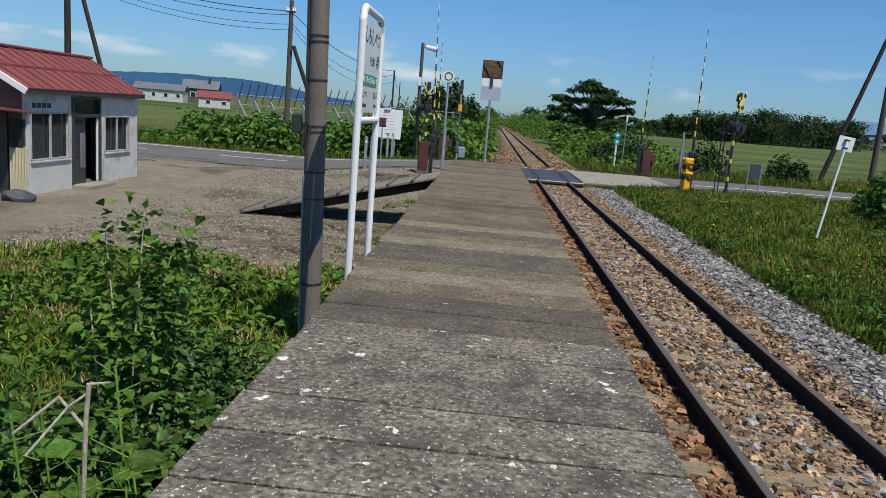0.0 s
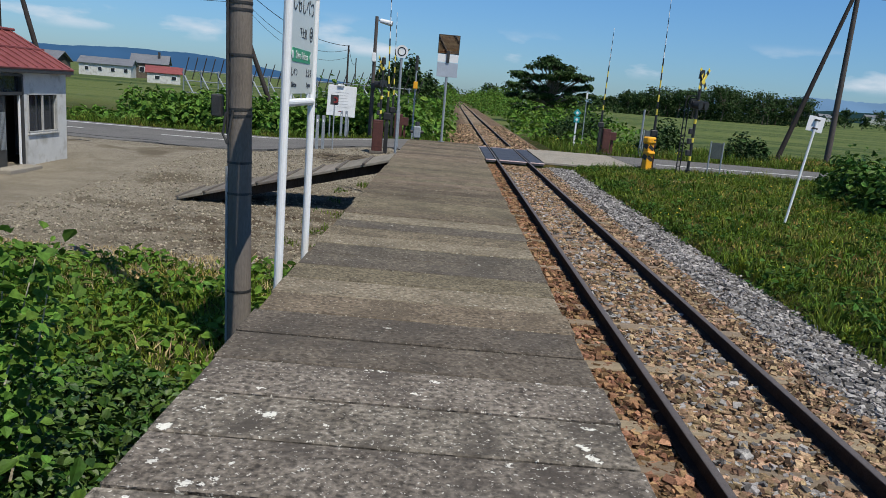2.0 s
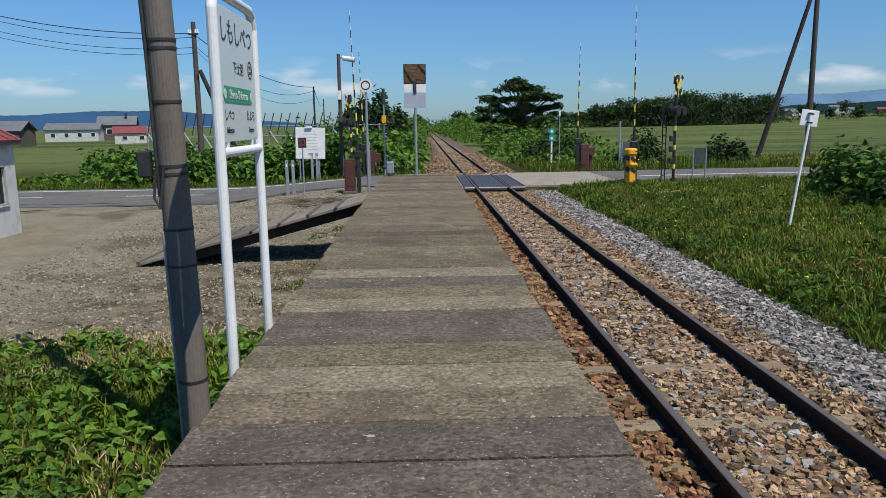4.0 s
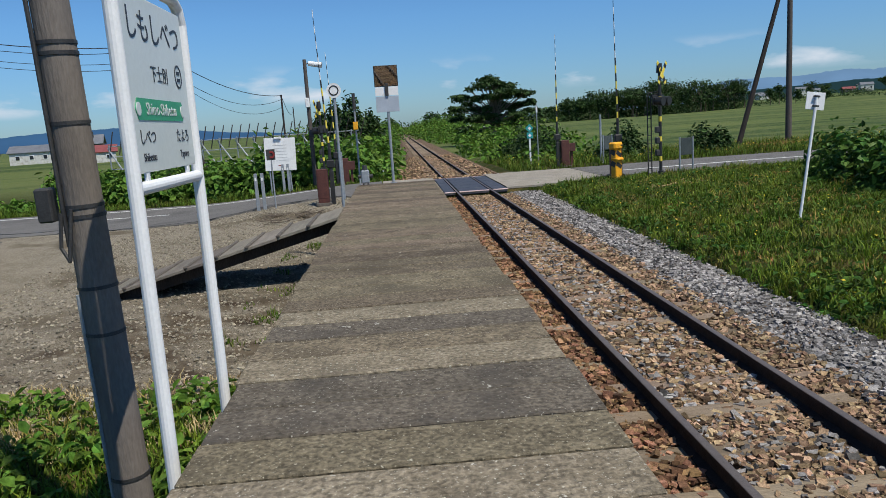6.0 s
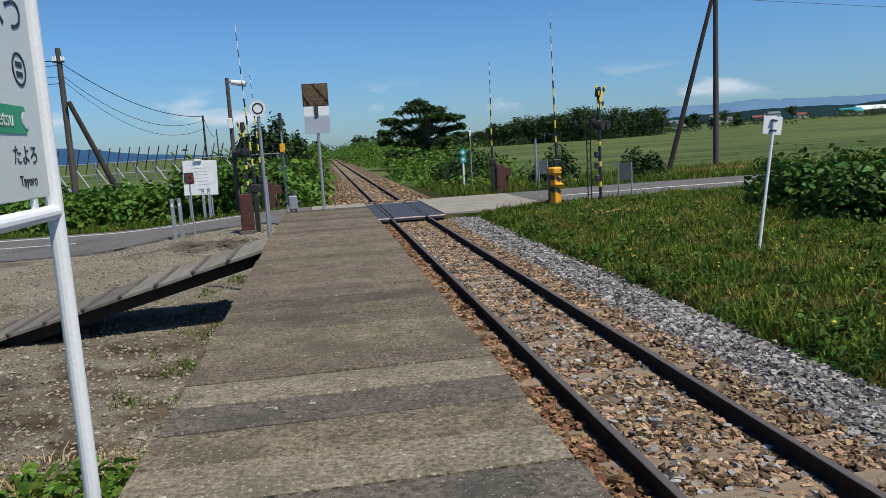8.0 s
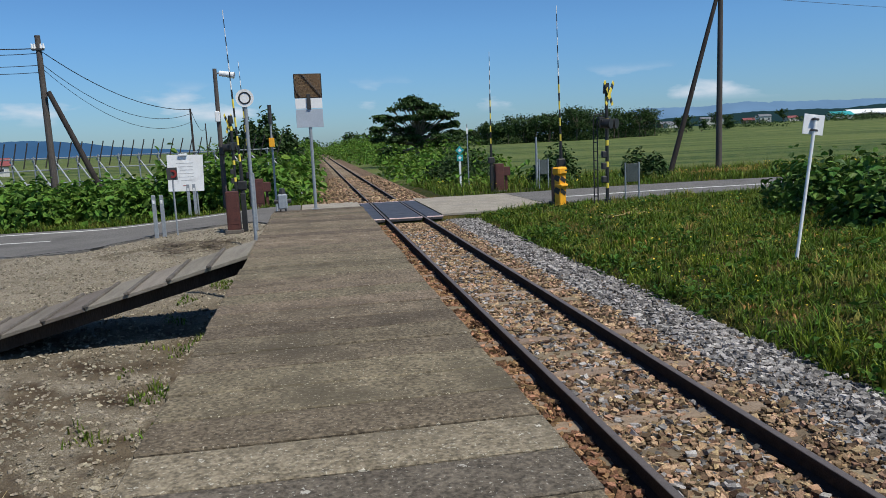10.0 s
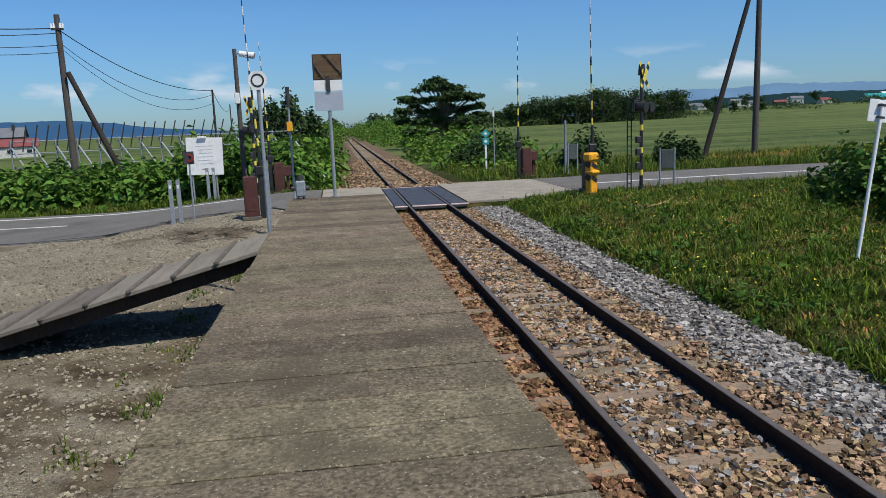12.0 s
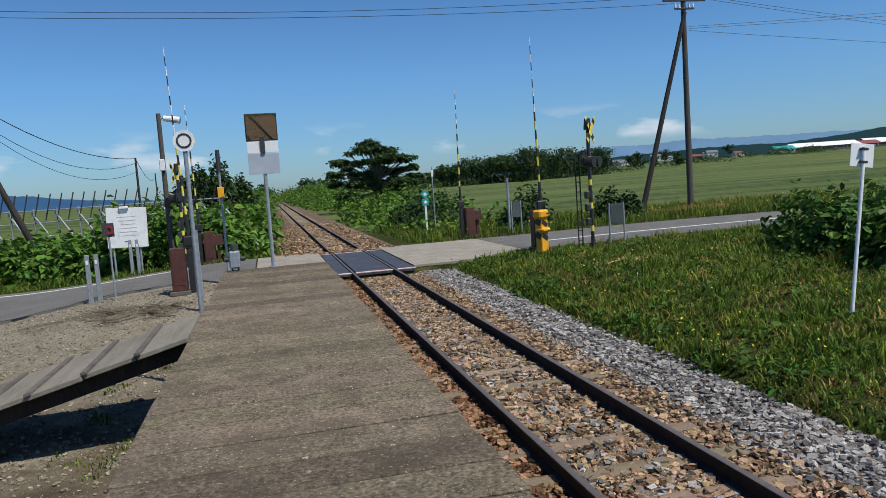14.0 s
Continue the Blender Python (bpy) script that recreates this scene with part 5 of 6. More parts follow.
def warning_post(loc, face, label, ladder=True):
    t = thing("crossing_signal", loc, 0, label, "crossing signal", "signals at the crossing")
    pst = part("post", tube(B(), (0, 0, 0), (0, 0, 3.4), 0.045, seg=10), M["black_paint"], t, "yellow and black banded post")
    striped(pst, (0, 0, 0), (0, 0, 3.2), 0.052, 0.052, 20, 12, 1, 4)
    part("foot", tube(B(), (0, 0, -0.1), (0, 0, 0.16), 0.1, 0.09, 12), M["black_paint"], t)

    def turned(bm):
        bmesh.ops.rotate(bm, verts=bm.verts, cent=(0, 0, 0), matrix=Matrix.Rotation(radians(face), 3, "Z"))
        return bm

    for s_ in (-1, 1):
        cb = part("crossbuck", turned(box(B(), (0.0, -0.09 - 0.02 * s_, 3.3), (0.13, 0.012, 0.86), 0.003, (0, 38 * s_, 0))), M["sign_yellow"], t, "yellow crossbuck board")
        for q in (-0.26, 0.26):
            part("stripe", turned(box(B(), (q * math.sin(radians(38 * s_)), -0.09 - 0.02 * s_, 3.3 + q * 0.79), (0.132, 0.015, 0.14), 0, (0, 38 * s_, 0))), M["black_paint"], cb)
    part("bell", tube(B(), (0, 0, 3.3), (0, 0, 3.6), 0.11, 0.08, 16), M["black_paint"], t, "black alarm bell hood")
    part("arm", turned(tube(B(), (-0.36, 0, 2.5), (0.36, 0, 2.5), 0.03, seg=8)), M["black_paint"], t)
    for s_ in (-1, 1):
        lp = part("lamp_hood", turned(tube(B(), (0.2 * s_, 0.1, 2.42), (0.2 * s_, -0.24, 2.4), 0.13, 0.15, 20)), M["black_paint"], t, "black round lamp hood")
        part("lens", turned(disc(B(), (0.2 * s_, -0.2, 2.4), (0, 1, 0), 0.11, 0.01)), M["signal_red"], lp, "unlit red lens")
    part("backboard", turned(box(B(), (0, 0.06, 2.45), (0.74, 0.03, 0.3), 0.01)), M["black_paint"], t)
    for z in (0.75, 1.15, 1.5):
        part("bracket_box", box(B(), (-0.08, 0.03, z), (0.16, 0.14, 0.2), 0.02), M["dark_metal"], t)
    if ladder:
        ld = B()
        bent(ld, [(-0.28, 0.05, 0), (-0.28, 0.05, 2.5), (-0.24, 0.05, 2.62), (-0.05, 0.05, 2.64)], 0.02, 8)
        tube(ld, (-0.4, 0.05, 0), (-0.4, 0.05, 2.52), 0.02, seg=8)
        bent(ld, [(-0.4, 0.05, 2.5), (-0.36, 0.05, 2.68), (-0.05, 0.05, 2.72)], 0.02, 8)
        for k in range(9):
            tube(ld, (-0.4, 0.05, 0.25 + 0.27 * k), (-0.28, 0.05, 0.25 + 0.27 * k), 0.014, seg=6)
        part("ladder", ld, M["black_paint"], t, "narrow black step ladder")
    return t


warning_post((6.14, 26.0, 0.1), 42, "crossing signal with crossbuck, lamp hoods and ladder beside the grass")
warning_post((-5.55, 33.9, -0.1), -110, "crossing signal seen from behind across the road", False)

yb = thing("emergency_post", (4.75, 26.3, 0.1), 32, "squat yellow safety post with black slanted stripes in the grass", "safety post")
part("column", box(B(), (0, 0, 0.55), (0.30, 0.22, 1.1), 0.02), M["safety_yellow"], yb)
part("head", box(B(), (-0.04, -0.02, 1.06), (0.42, 0.30, 0.24), 0.05), M["safety_yellow"], yb)
part("shelf", box(B(), (0.0, -0.04, 0.62), (0.34, 0.3, 0.1), 0.03), M["safety_yellow"], yb)
for z in (0.8, 0.42):
    part("stripe", box(B(), (0.0, -0.113, z), (0.26, 0.008, 0.13), 0, (0, 30, 0)), M["black_paint"], yb)
    part("stripe", box(B(), (-0.153, 0.0, z + 0.05), (0.008, 0.2, 0.17), 0, (25, 0, 0)), M["black_paint"], yb)
part("grip", box(B(), (0.08, -0.172, 1.07), (0.1, 0.012, 0.04), 0.003), M["black_paint"], yb)


def info_board(loc, w, h, rz, label, material):
    t = thing("information_board", loc, rz, label, "board")
    for xx in (-w / 2, w / 2):
        part("leg", tube(B(), (xx, 0, 0), (xx, 0, h), 0.028, seg=10), M["galvanised"], t)
    part("panel", box(B(), (0, -0.02, h * 0.74), (w - 0.07, 0.02, h * 0.46), 0.004), material, t)
    return t


M["board_slate"] = shade("board_slate", (0.055, 0.07, 0.066), (0.085, 0.10, 0.098), 4, 0.5, 0.03, 30)
info_board((7.44, 27.1, 0.02), 0.44, 1.25, -8, "small slate-grey information board on two pipe legs", M["board_slate"])
info_board((6.82, 34.4, 0.0), 0.40, 1.3, 5, "small slate-grey information board on two pipe legs", M["board_slate"])
tp = thing("marker_post", (6.52, 34.4, 0.0), 0, "plain grey post on the verge", "post")
part("post", tube(B(), (0, 0, -0.1), (0, 0, 2.2), 0.05, 0.045, 10), M["galvanised"], tp)
tp = thing("marker_post", (4.85, 40.2, -0.25), 0, "thin grey post beside the line", "post")
part("post", tube(B(), (0, 0, -0.1), (0, 0, 3.2), 0.03, 0.025, 8), M["galvanised"], tp)
part("plate", box(B(), (0, -0.03, 2.9), (0.09, 0.02, 0.3), 0.003), M["pale_board"], tp)
dm = thing("diamond_marker", (4.4, 40, -0.25), 0, "teal and white diamond marker on a white post", "sign")
part("post", box(B(), (0, 0, 0.75), (0.09, 0.07, 1.5), 0.008), M["white_paint"], dm)
for z in (1.98, 1.62):
    d0 = part("plate", box(B(), (0, -0.05, z), (0.3, 0.015, 0.3), 0.003, (0, 45 if z > 1.8 else 0, 0)), M["teal"], dm, "teal plate")
    part("inset", box(B(), (0, -0.06, z), (0.13, 0.012, 0.13), 0, (0, 45, 0)), M["pale_board"], d0)

cable = thing("cable", (0, 0, 0), 0, "black cable lying between the barrier cabinet and the road", "cable")
part("run", bent(B(), [(-5.15, 26.75, -0.1), (-4.9, 27.2, -0.16), (-4.5, 27.5, -0.15), (-4.2, 27.9, -0.1), (-4.0, 28.2, -0.08)], 0.025, 7), M["black_paint"], cable)

# ---- west side of the crossing ----
nb_ = thing("notice_board", (-7.4, 34.3, -0.3), 6, "large white notice board on two steel legs across the road", "board")
for xx in (-0.5, 0.35):
    part("leg", tube(B(), (xx, 0.04, 0), (xx, 0.04, 2.3), 0.035, seg=10), M["galvanised"], nb_)
pn = part("panel", box(B(), (0, -0.02, 1.72), (1.3, 0.03, 1.38), 0.006, (0, 2, 0)), M["pale_board"], nb_, "white panel with faint lines of print")
part("lamp_cap", box(B(), (-0.05, -0.06, 2.42), (0.3, 0.12, 0.08), 0.01), M["pale_board"], nb_)
for k in range(6):
    part("print_line", box(B(), (0.02 * (k % 3), -0.038, 2.1 - 0.13 * k), (0.62 - 0.08 * (k % 3), 0.004, 0.022)), M["faint_print"], pn)
part("red_mark", box(B(), (-0.05, -0.04, 1.25), (0.14, 0.004, 0.03)), M["signal_red"], pn)
ss = thing("road_sign", (-6.68, 27.5, -0.25), 0, "small sign plate with a red mark on a thin post", "sign")
part("post", tube(B(), (0, 0, 0), (0, 0, 2.0), 0.025, seg=10), M["galvanised"], ss)
pl_ = part("plate", box(B(), (0, -0.03, 1.85), (0.3, 0.02, 0.36), 0.004, (0, 0, 25)), M["dark_metal"], ss)
part("red_mark", ring(B(), (0.02, -0.05, 1.85), 0.06, 0.12, 0.01), M["signal_red"], pl_)
gd = thing("guide_posts", (-7.15, 27.5, -0.3), 0, "pair of flat grey steel guide posts at the road's edge", "post")
for xx in (-0.12, 0.1):
    part("post", box(B(), (xx, 0, 0.65), (0.11, 0.05, 1.3), 0.008), M["galvanised"], gd)
    part("reflector", box(B(), (xx, -0.03, 1.1), (0.06, 0.012, 0.1), 0.002), M["pale_board"], gd)
gd2 = copy_thing(gd, pose(-7.2, 34.0, -0.3))

lp_ = thing("street_lamp", (-6.05, 34.6, -0.4), 0, "street lamp on a grey concrete pole beyond the road", "street lamp")
part("pole", tube(B(), (0, 0, -0.1), (0, 0, 5.7), 0.1, 0.075, 14), M["pole_weathered"], lp_)
part("arm", bent(B(), [(0, 0, 5.5), (0.2, -0.05, 5.55), (0.35, -0.1, 5.52)], 0.03, 8), M["galvanised"], lp_)
hd = part("head", tube(B(), (0.18, -0.06, 5.52), (0.72, -0.14, 5.42), 0.1, 0.12, 14), M["pale_board"], lp_, "pale lamp head")
part("lens", disc(B(), (0.72, -0.14, 5.42), (0.54, -0.08, -0.1), 0.1, 0.02), M["galvanised"], hd)
part("meter_box", box(B(), (-0.02, -0.12, 3.9), (0.18, 0.14, 0.4), 0.02), M["pale_board"], lp_)
part("meter_box", box(B(), (0.04, -0.12, 2.6), (0.2, 0.14, 0.3), 0.02), M["dark_metal"], lp_)


# snow fence of slanting steel pipes
fence = thing("snow_fence", (0, 0, 0), 0, "steel snow fence with slanting pipes behind the hedge", "fence")
for k in range(30):
    fx, fy = -18.6 + 0.48 * k, 45.4 + 0.146 * k
    if k % 2 == 0:
        part("post", tube(B(), (fx, fy, -0.6), (fx, fy, 2.3), 0.04, seg=6), M["galvanised"], fence)
        part("brace", tube(B(), (fx + 1.9, fy - 1.6, -0.5), (fx - 0.1, fy + 0.1, 2.1), 0.045, seg=6), M["galvanised"], fence, "pale slanting brace pipe")
    part("tip", tube(B(), (fx, fy, 1.7), (fx + 0.42, fy - 0.3, 3.0), 0.03, seg=6), M["pole_weathered"], fence, "slanting upper pipe")
for z in (0.9, 1.6, 2.2):
    part("rail", tube(B(), (-18.6, 45.4, z), (-4.7, 49.6, z), 0.03, seg=6), M["galvanised"], fence)


# ---- utility poles and wires ----
def power_pole(loc, hh, r, label, stay=None, arms=(), material="pole_dark"):
    t = thing("utility_pole", loc, 0, label, "utility pole")
    part("shaft", tube(B(), (0, 0, -0.2), (0, 0, hh), r, r * 0.7, 14), M[material], t)
    for z, w in arms:
        am = part("crossarm", box(B(), (0, -0.1, z), (w, 0.09, 0.09), 0.008), M["dark_metal"], t)
        for q in (-0.46, -0.25, 0.25, 0.46):
            part("insulator", tube(B(), (q * w, -0.1, z + 0.04), (q * w, -0.1, z + 0.24), 0.055, 0.035, 8), M["pale_board"], am, "pale porcelain insulator")
    if stay:
        part("strut", tube(B(), stay, (0.0 if len(stay) < 4 else stay[3], -0.12, hh * 0.93), 0.14, 0.1, 12), M["pole_dark"], t, "slanting wooden strut")
    return t


power_pole((18.88, 41.5, -0.45), 11.2, 0.17, "tall concrete utility pole with crossarm and slanting strut beside the road", (-3.0, -0.2, 0.1), ((11.0, 2.4), (10.6, 1.1)), "pole_weathered")
power_pole((-13.9, 40.0, -0.55), 8.0, 0.16, "wooden utility pole with steel fittings beyond the road", None, ((7.4, 0.5),), "pole_weathered")
st = thing("pole_strut", (-13.6, 39.8, -0.55), 0, "slanting brown strut propping the utility pole", "pole")
part("shaft", tube(B(), (2.25, 0, -0.2), (-0.05, 0, 5.6), 0.14, 0.11, 12), M["pole_dark"], st)
power_pole((-26.5, 40.0, -0.55), 11.6, 0.2, "tall utility pole with strut behind the waiting hut", (3.0, -0.2, 0.0), ((11.3, 1.6),), "pole_dark")
power_pole((-9.66, 52.0, -0.55), 5.35, 0.08, "slender dark utility pole behind the weeds", None, (), "pole_dark")
power_pole((-16.5, 110.0, -0.55), 6.5, 0.1, "slender dark utility pole far along the line", None, (), "pole_dark")


def wire(p0, p1, sag, r, label):
    p0, p1 = Vector(p0), Vector(p1)
    pts_ = [p0.lerp(p1, k / 14) - Vector((0, 0, 4 * sag * (k / 14) * (1 - k / 14))) for k in range(15)]
    side = (p1 - p0).cross(Vector((0, 0, 1))).normalized()
    bm = B()
    loops = [[bm.verts.new(q + side * (r * math.cos(1.2566 * k)) + Vector((0, 0, r * math.sin(1.2566 * k)))) for k in range(5)] for q in pts_]
    for a, c in zip(loops, loops[1:]):
        for k in range(5):
            bm.faces.new((a[k], a[(k + 1) % 5], c[(k + 1) % 5], c[k]))
    bm.faces.new(loops[0][::-1]), bm.faces.new(loops[-1])
    return solo("wire", bm, M["wire"], label, "wire", "overhead wires")


for dx, dz, sg in ((-1.1, 0.0, 0.7), (-0.6, -0.35, 0.6)):
    wire((18.88 + dx, 41.4, 10.75 + dz), (-26.5 + dx * 0.5, 40, 10.95 + dz), sg, 0.012, "thin black overhead power wire")
for dx, dz, p1 in ((1.1, 0.0, (80, 62, 11.3)), (0.6, -0.05, (80, 63, 11.1)), (0.2, -1.5, (75, 30, 11.2)), (0.2, -1.6, (75, 30, 10.7)), (0.2, -1.7, (85, 52, 8.3))):
    wire((18.88 + dx, 41.4, 10.75 + dz), p1, 0.5, 0.011, "thin black overhead power wire")
for z0, z1, sg, r in ((6.85, 4.75, 0.7, 0.02), (6.3, 4.5, 1.1, 0.014), (6.1, 4.0, 1.25, 0.012)):
    wire((-13.9, 40, z0), (-9.66, 52, z1), sg, r, "black overhead telephone cable")
for z0, z1, sg, r in ((6.9, 8.6, 0.5, 0.022), (6.7, 8.4, 0.6, 0.016), (6.2, 7.9, 0.6, 0.014), (5.9, 7.6, 0.6, 0.014)):
    wire((-13.9, 40, z0), (-26.5, 40, z1), sg, r, "black overhead telephone cable")
wire((-9.66, 52, 4.75), (-16.5, 110, 5.6), 0.9, 0.018, "black overhead telephone cable")

# ---- white sign on a leaning post in the grass ----
wsn = thing("lineside_sign", (4.70, 15.02, 0.07), 0, "white plate on a leaning white pipe post in the grass", "sign", lean=(-3, 9))
part("post", tube(B(), (0, 0, -0.1), (0, 0, 2.28), 0.025, seg=12), M["white_paint"], wsn)
wp = part("plate", box(B(), (0, 0.03, 2.17), (0.32, 0.012, 0.31), 0.003, (0, 0, -10)), M["white_paint"], wsn, "white square plate seen from behind")
for z in (2.25, 2.08):
    part("clamp", box(B(), (0.0, 0.0, z), (0.1, 0.06, 0.03), 0.004), M["dark_metal"], wsn)


# ---- waiting hut ----
HX, HY0, HY1, HZ = -13.02, 15.2, 20.5, -0.53
hut = thing("waiting_hut", (HX, HY0, HZ), 0, "small white station hut with red metal roof on gravel", "hut")
L_ = HY1 - HY0
EV = 2.38


def front_wall(y0, y1, z0, z1):
    return box(B(), (-0.06, (y0 + y1) / 2, (z0 + z1) / 2), (0.12, y1 - y0, z1 - z0))


for y0, y1, z0, z1 in ((0, 1.7, -0.1, 0.8), (1.7, 1.8, -0.1, EV), (3.18, 5.3, -0.1, 0.85), (0, 1.7, 1.92, EV), (0, 0.1, 0.8, 1.92), (3.18, 3.4, 0.85, 1.83), (4.8, 5.3, 0.85, 1.83), (3.18, 5.3, 1.83, EV), (1.8, 3.18, 2.3, EV)):
    part("wall_panel", front_wall(y0, y1, z0, z1), M["wall_white"], hut, "white painted wall")
for y0, y1, z0, z1 in ((0.1, 1.7, 0.8, 1.92), (3.4, 4.8, 0.85, 1.83)):
    w = part("window", box(B(), (-0.09, (y0 + y1) / 2, (z0 + z1) / 2), (0.012, y1 - y0, z1 - z0)), M["pane"], hut, "dark glass window")
    fr = B()
    for c, s_ in (((0, (y0 + y1) / 2, z0 + 0.02), (0.05, y1 - y0, 0.04)), ((0, (y0 + y1) / 2, z1 - 0.015), (0.05, y1 - y0, 0.03)), ((0, y0 + 0.015, (z0 + z1) / 2), (0.05, 0.03, z1 - z0)), ((0, y1 - 0.015, (z0 + z1) / 2), (0.05, 0.03, z1 - z0)), ((-0.01, (y0 + y1) / 2, (z0 + z1) / 2), (0.05, 0.045, z1 - z0))):
        box(fr, c, s_, 0.004)
    part("window_frame", fr, M["frame_grey"], w, "pale grey window frame")
    part("sill", box(B(), (0.015, (y0 + y1) / 2, z0 - 0.03), (0.07, y1 - y0 + 0.04, 0.04), 0.006), M["wall_white"], w)
dr = part("door_frame", box(box(box(box(B(), (-0.02, 1.84, 1.15), (0.12, 0.08, 2.3), 0.005), (-0.02, 3.14, 1.15), (0.12, 0.08, 2.3), 0.005), (-0.02, 2.49, 1.84), (0.12, 1.3, 0.08), 0.005), (-0.02, 2.49, 2.28), (0.12, 1.3, 0.06), 0.005), M["dark_frame"], hut, "dark door frame")
for y0 in (1.88, 2.5):
    part("transom_pane", box(B(), (-0.06, y0 + 0.3, 2.06), (0.012, 0.6, 0.4)), M["pane"], dr)
lf = part("sliding_door", box(B(), (-0.07, 2.18, 0.93), (0.04, 0.6, 1.74), 0.005), M["dark_frame"], hut, "dark framed glazed sliding door, half open")
part("door_pane", box(B(), (-0.04, 2.18, 1.25), (0.012, 0.46, 0.95)), M["pane"], lf)
for k in range(5):
    part("door_bar", box(B(), (-0.025, 2.26 + 0.05 * k, 0.95), (0.012, 0.015, 0.9)), M["galvanised"], lf)
part("sliding_door", box(B(), (-0.11, 2.36, 0.93), (0.04, 0.5, 1.74), 0.005), M["dark_frame"], hut, "dark framed glazed sliding door, half open")
part("door_edge", box(B(), (-0.02, 3.06, 0.95), (0.05, 0.04, 1.7), 0.004), M["white_paint"], hut)
part("door_step", box(B(), (0.2, 2.49, 0.02), (0.5, 1.4, 0.14), 0.01), M["crossing_concrete"], hut)
part("inner_wall", box(B(), (-1.4, 2.6, 1.1), (0.08, 5.1, 2.3)), M["wall_brown"], hut)
part("floor_slab", box(B(), (-1.5, 2.65, -0.02), (2.9, 5.2, 0.1)), M["beam"], hut)
for yy in (5.24, 0.06):
    bm = B()
    prof = [(-0.12, -0.1), (-0.12, EV), (-1.5, EV + 0.88), (-2.9, EV), (-2.9, -0.1)]
    a_ = [bm.verts.new((p[0], yy - 0.06, p[1])) for p in prof]
    b_ = [bm.verts.new((p[0], yy + 0.06, p[1])) for p in prof]
    bm.faces.new(a_), bm.faces.new(b_)
    for k in range(5):
        bm.faces.new((a_[k], a_[(k + 1) % 5], b_[(k + 1) % 5], b_[k]))
    bmesh.ops.recalc_face_normals(bm, faces=bm.faces)
    part("gable_wall", bm, M["wall_brown"] if yy < 1 else M["wall_white"], hut)
part("back_wall", box(B(), (-2.96, 2.65, 1.1), (0.12, 5.3, 2.5)), M["wall_white"], hut)
# red sheet roof with standing seams
sl_len = math.hypot(1.7, 0.92)
sl_ang = math.degrees(math.atan2(0.92, 1.7))
for s_ in (1, -1):
    rf = part("roof", box(B(), (-1.5 + s_ * 0.845, 2.525, EV + 0.545), (sl_len + 0.05, L_ + 0.35, 0.06), 0.01, (0, s_ * sl_ang, 0)), M["roof_red"], hut, "red painted metal roof")
    for k in range(14):
        part("seam", box(B(), (-1.5 + s_ * 0.845 + s_ * 0.02, -0.1 + 0.403 * k, EV + 0.59), (sl_len, 0.03, 0.03), 0.005, (0, s_ * sl_ang, 0)), M["roof_red"], rf)
    part("snow_bar", box(B(), (-1.5 + s_ * 0.9, 2.525, EV + 0.57), (0.05, L_ + 0.32, 0.06), 0.01), M["roof_red"], rf)
part("ridge_cap", box(B(), (-1.5, 2.525, EV + 1.04), (0.26, L_ + 0.37, 0.07), 0.02), M["roof_red"], hut)
part("fascia", box(B(), (0.185, 2.525, EV + 0.03), (0.04, L_ + 0.35, 0.12), 0.004), M["dark_frame"], hut)
part("barge_board", box(B(), (-0.65, -0.32, EV + 0.47), (sl_len, 0.05, 0.14), 0.005, (0, sl_ang, 0)), M["white_paint"], hut, "white barge board")
# porch at the near gable
part("awning", box(B(), (-1.1, -0.75, 1.98), (2.4, 1.5, 0.06), 0.01, (-4, 0, 0)), M["roof_red"], hut, "red sheet awning")
part("porch_wall", box(B(), (-0.2, -0.05, 0.55), (0.36, 0.06, 1.1), 0.005), M["cream_sheet"], hut, "cream corrugated sheet")
for k in range(6):
    part("rib", tube(B(), (-0.36 + 0.07 * k, -0.09, 0.0), (-0.36 + 0.07 * k, -0.09, 1.1), 0.018, seg=6), M["cream_sheet"], hut)
part("side_window", box(B(), (-0.22, -0.02, 1.45), (0.34, 0.1, 0.6), 0.004), M["pane"], hut)
# Flat panel on the gable; the porch's inner shade is put into its colour.
part("porch_opening", box(B(), (-1.55, -0.025, 0.92), (2.2, 0.08, 1.9)), M["dark_frame"], hut, "dark flat panel standing for the porch's shaded opening")
part("porch_post", box(B(), (-0.06, -1.4, 0.95), (0.09, 0.09, 1.95), 0.005), M["wall_brown"], hut)
# unreadable lettering over the window
for k in range(4):
    part("lettering_bar", box(B(), (0.006, 0.25 + 0.2 * k, 2.08), (0.012, 0.14, 0.12)), M["ink"], hut)
bag = thing("bundle", (-12.65, 14.3, -0.53), 20, "dark blue bundle lying by the hut's wall", "bundle")
bm = B()
bmesh.ops.create_icosphere(bm, subdivisions=3, radius=0.3, matrix=Matrix.Diagonal((1.2, 0.8, 0.6, 1)))
for v_ in bm.verts:
    v_.co *= 1 + 0.25 * noise.noise(v_.co * 5)
    v_.co.z = max(v_.co.z, -0.12) + 0.1
part("cover", bm, M["rubber"], bag)


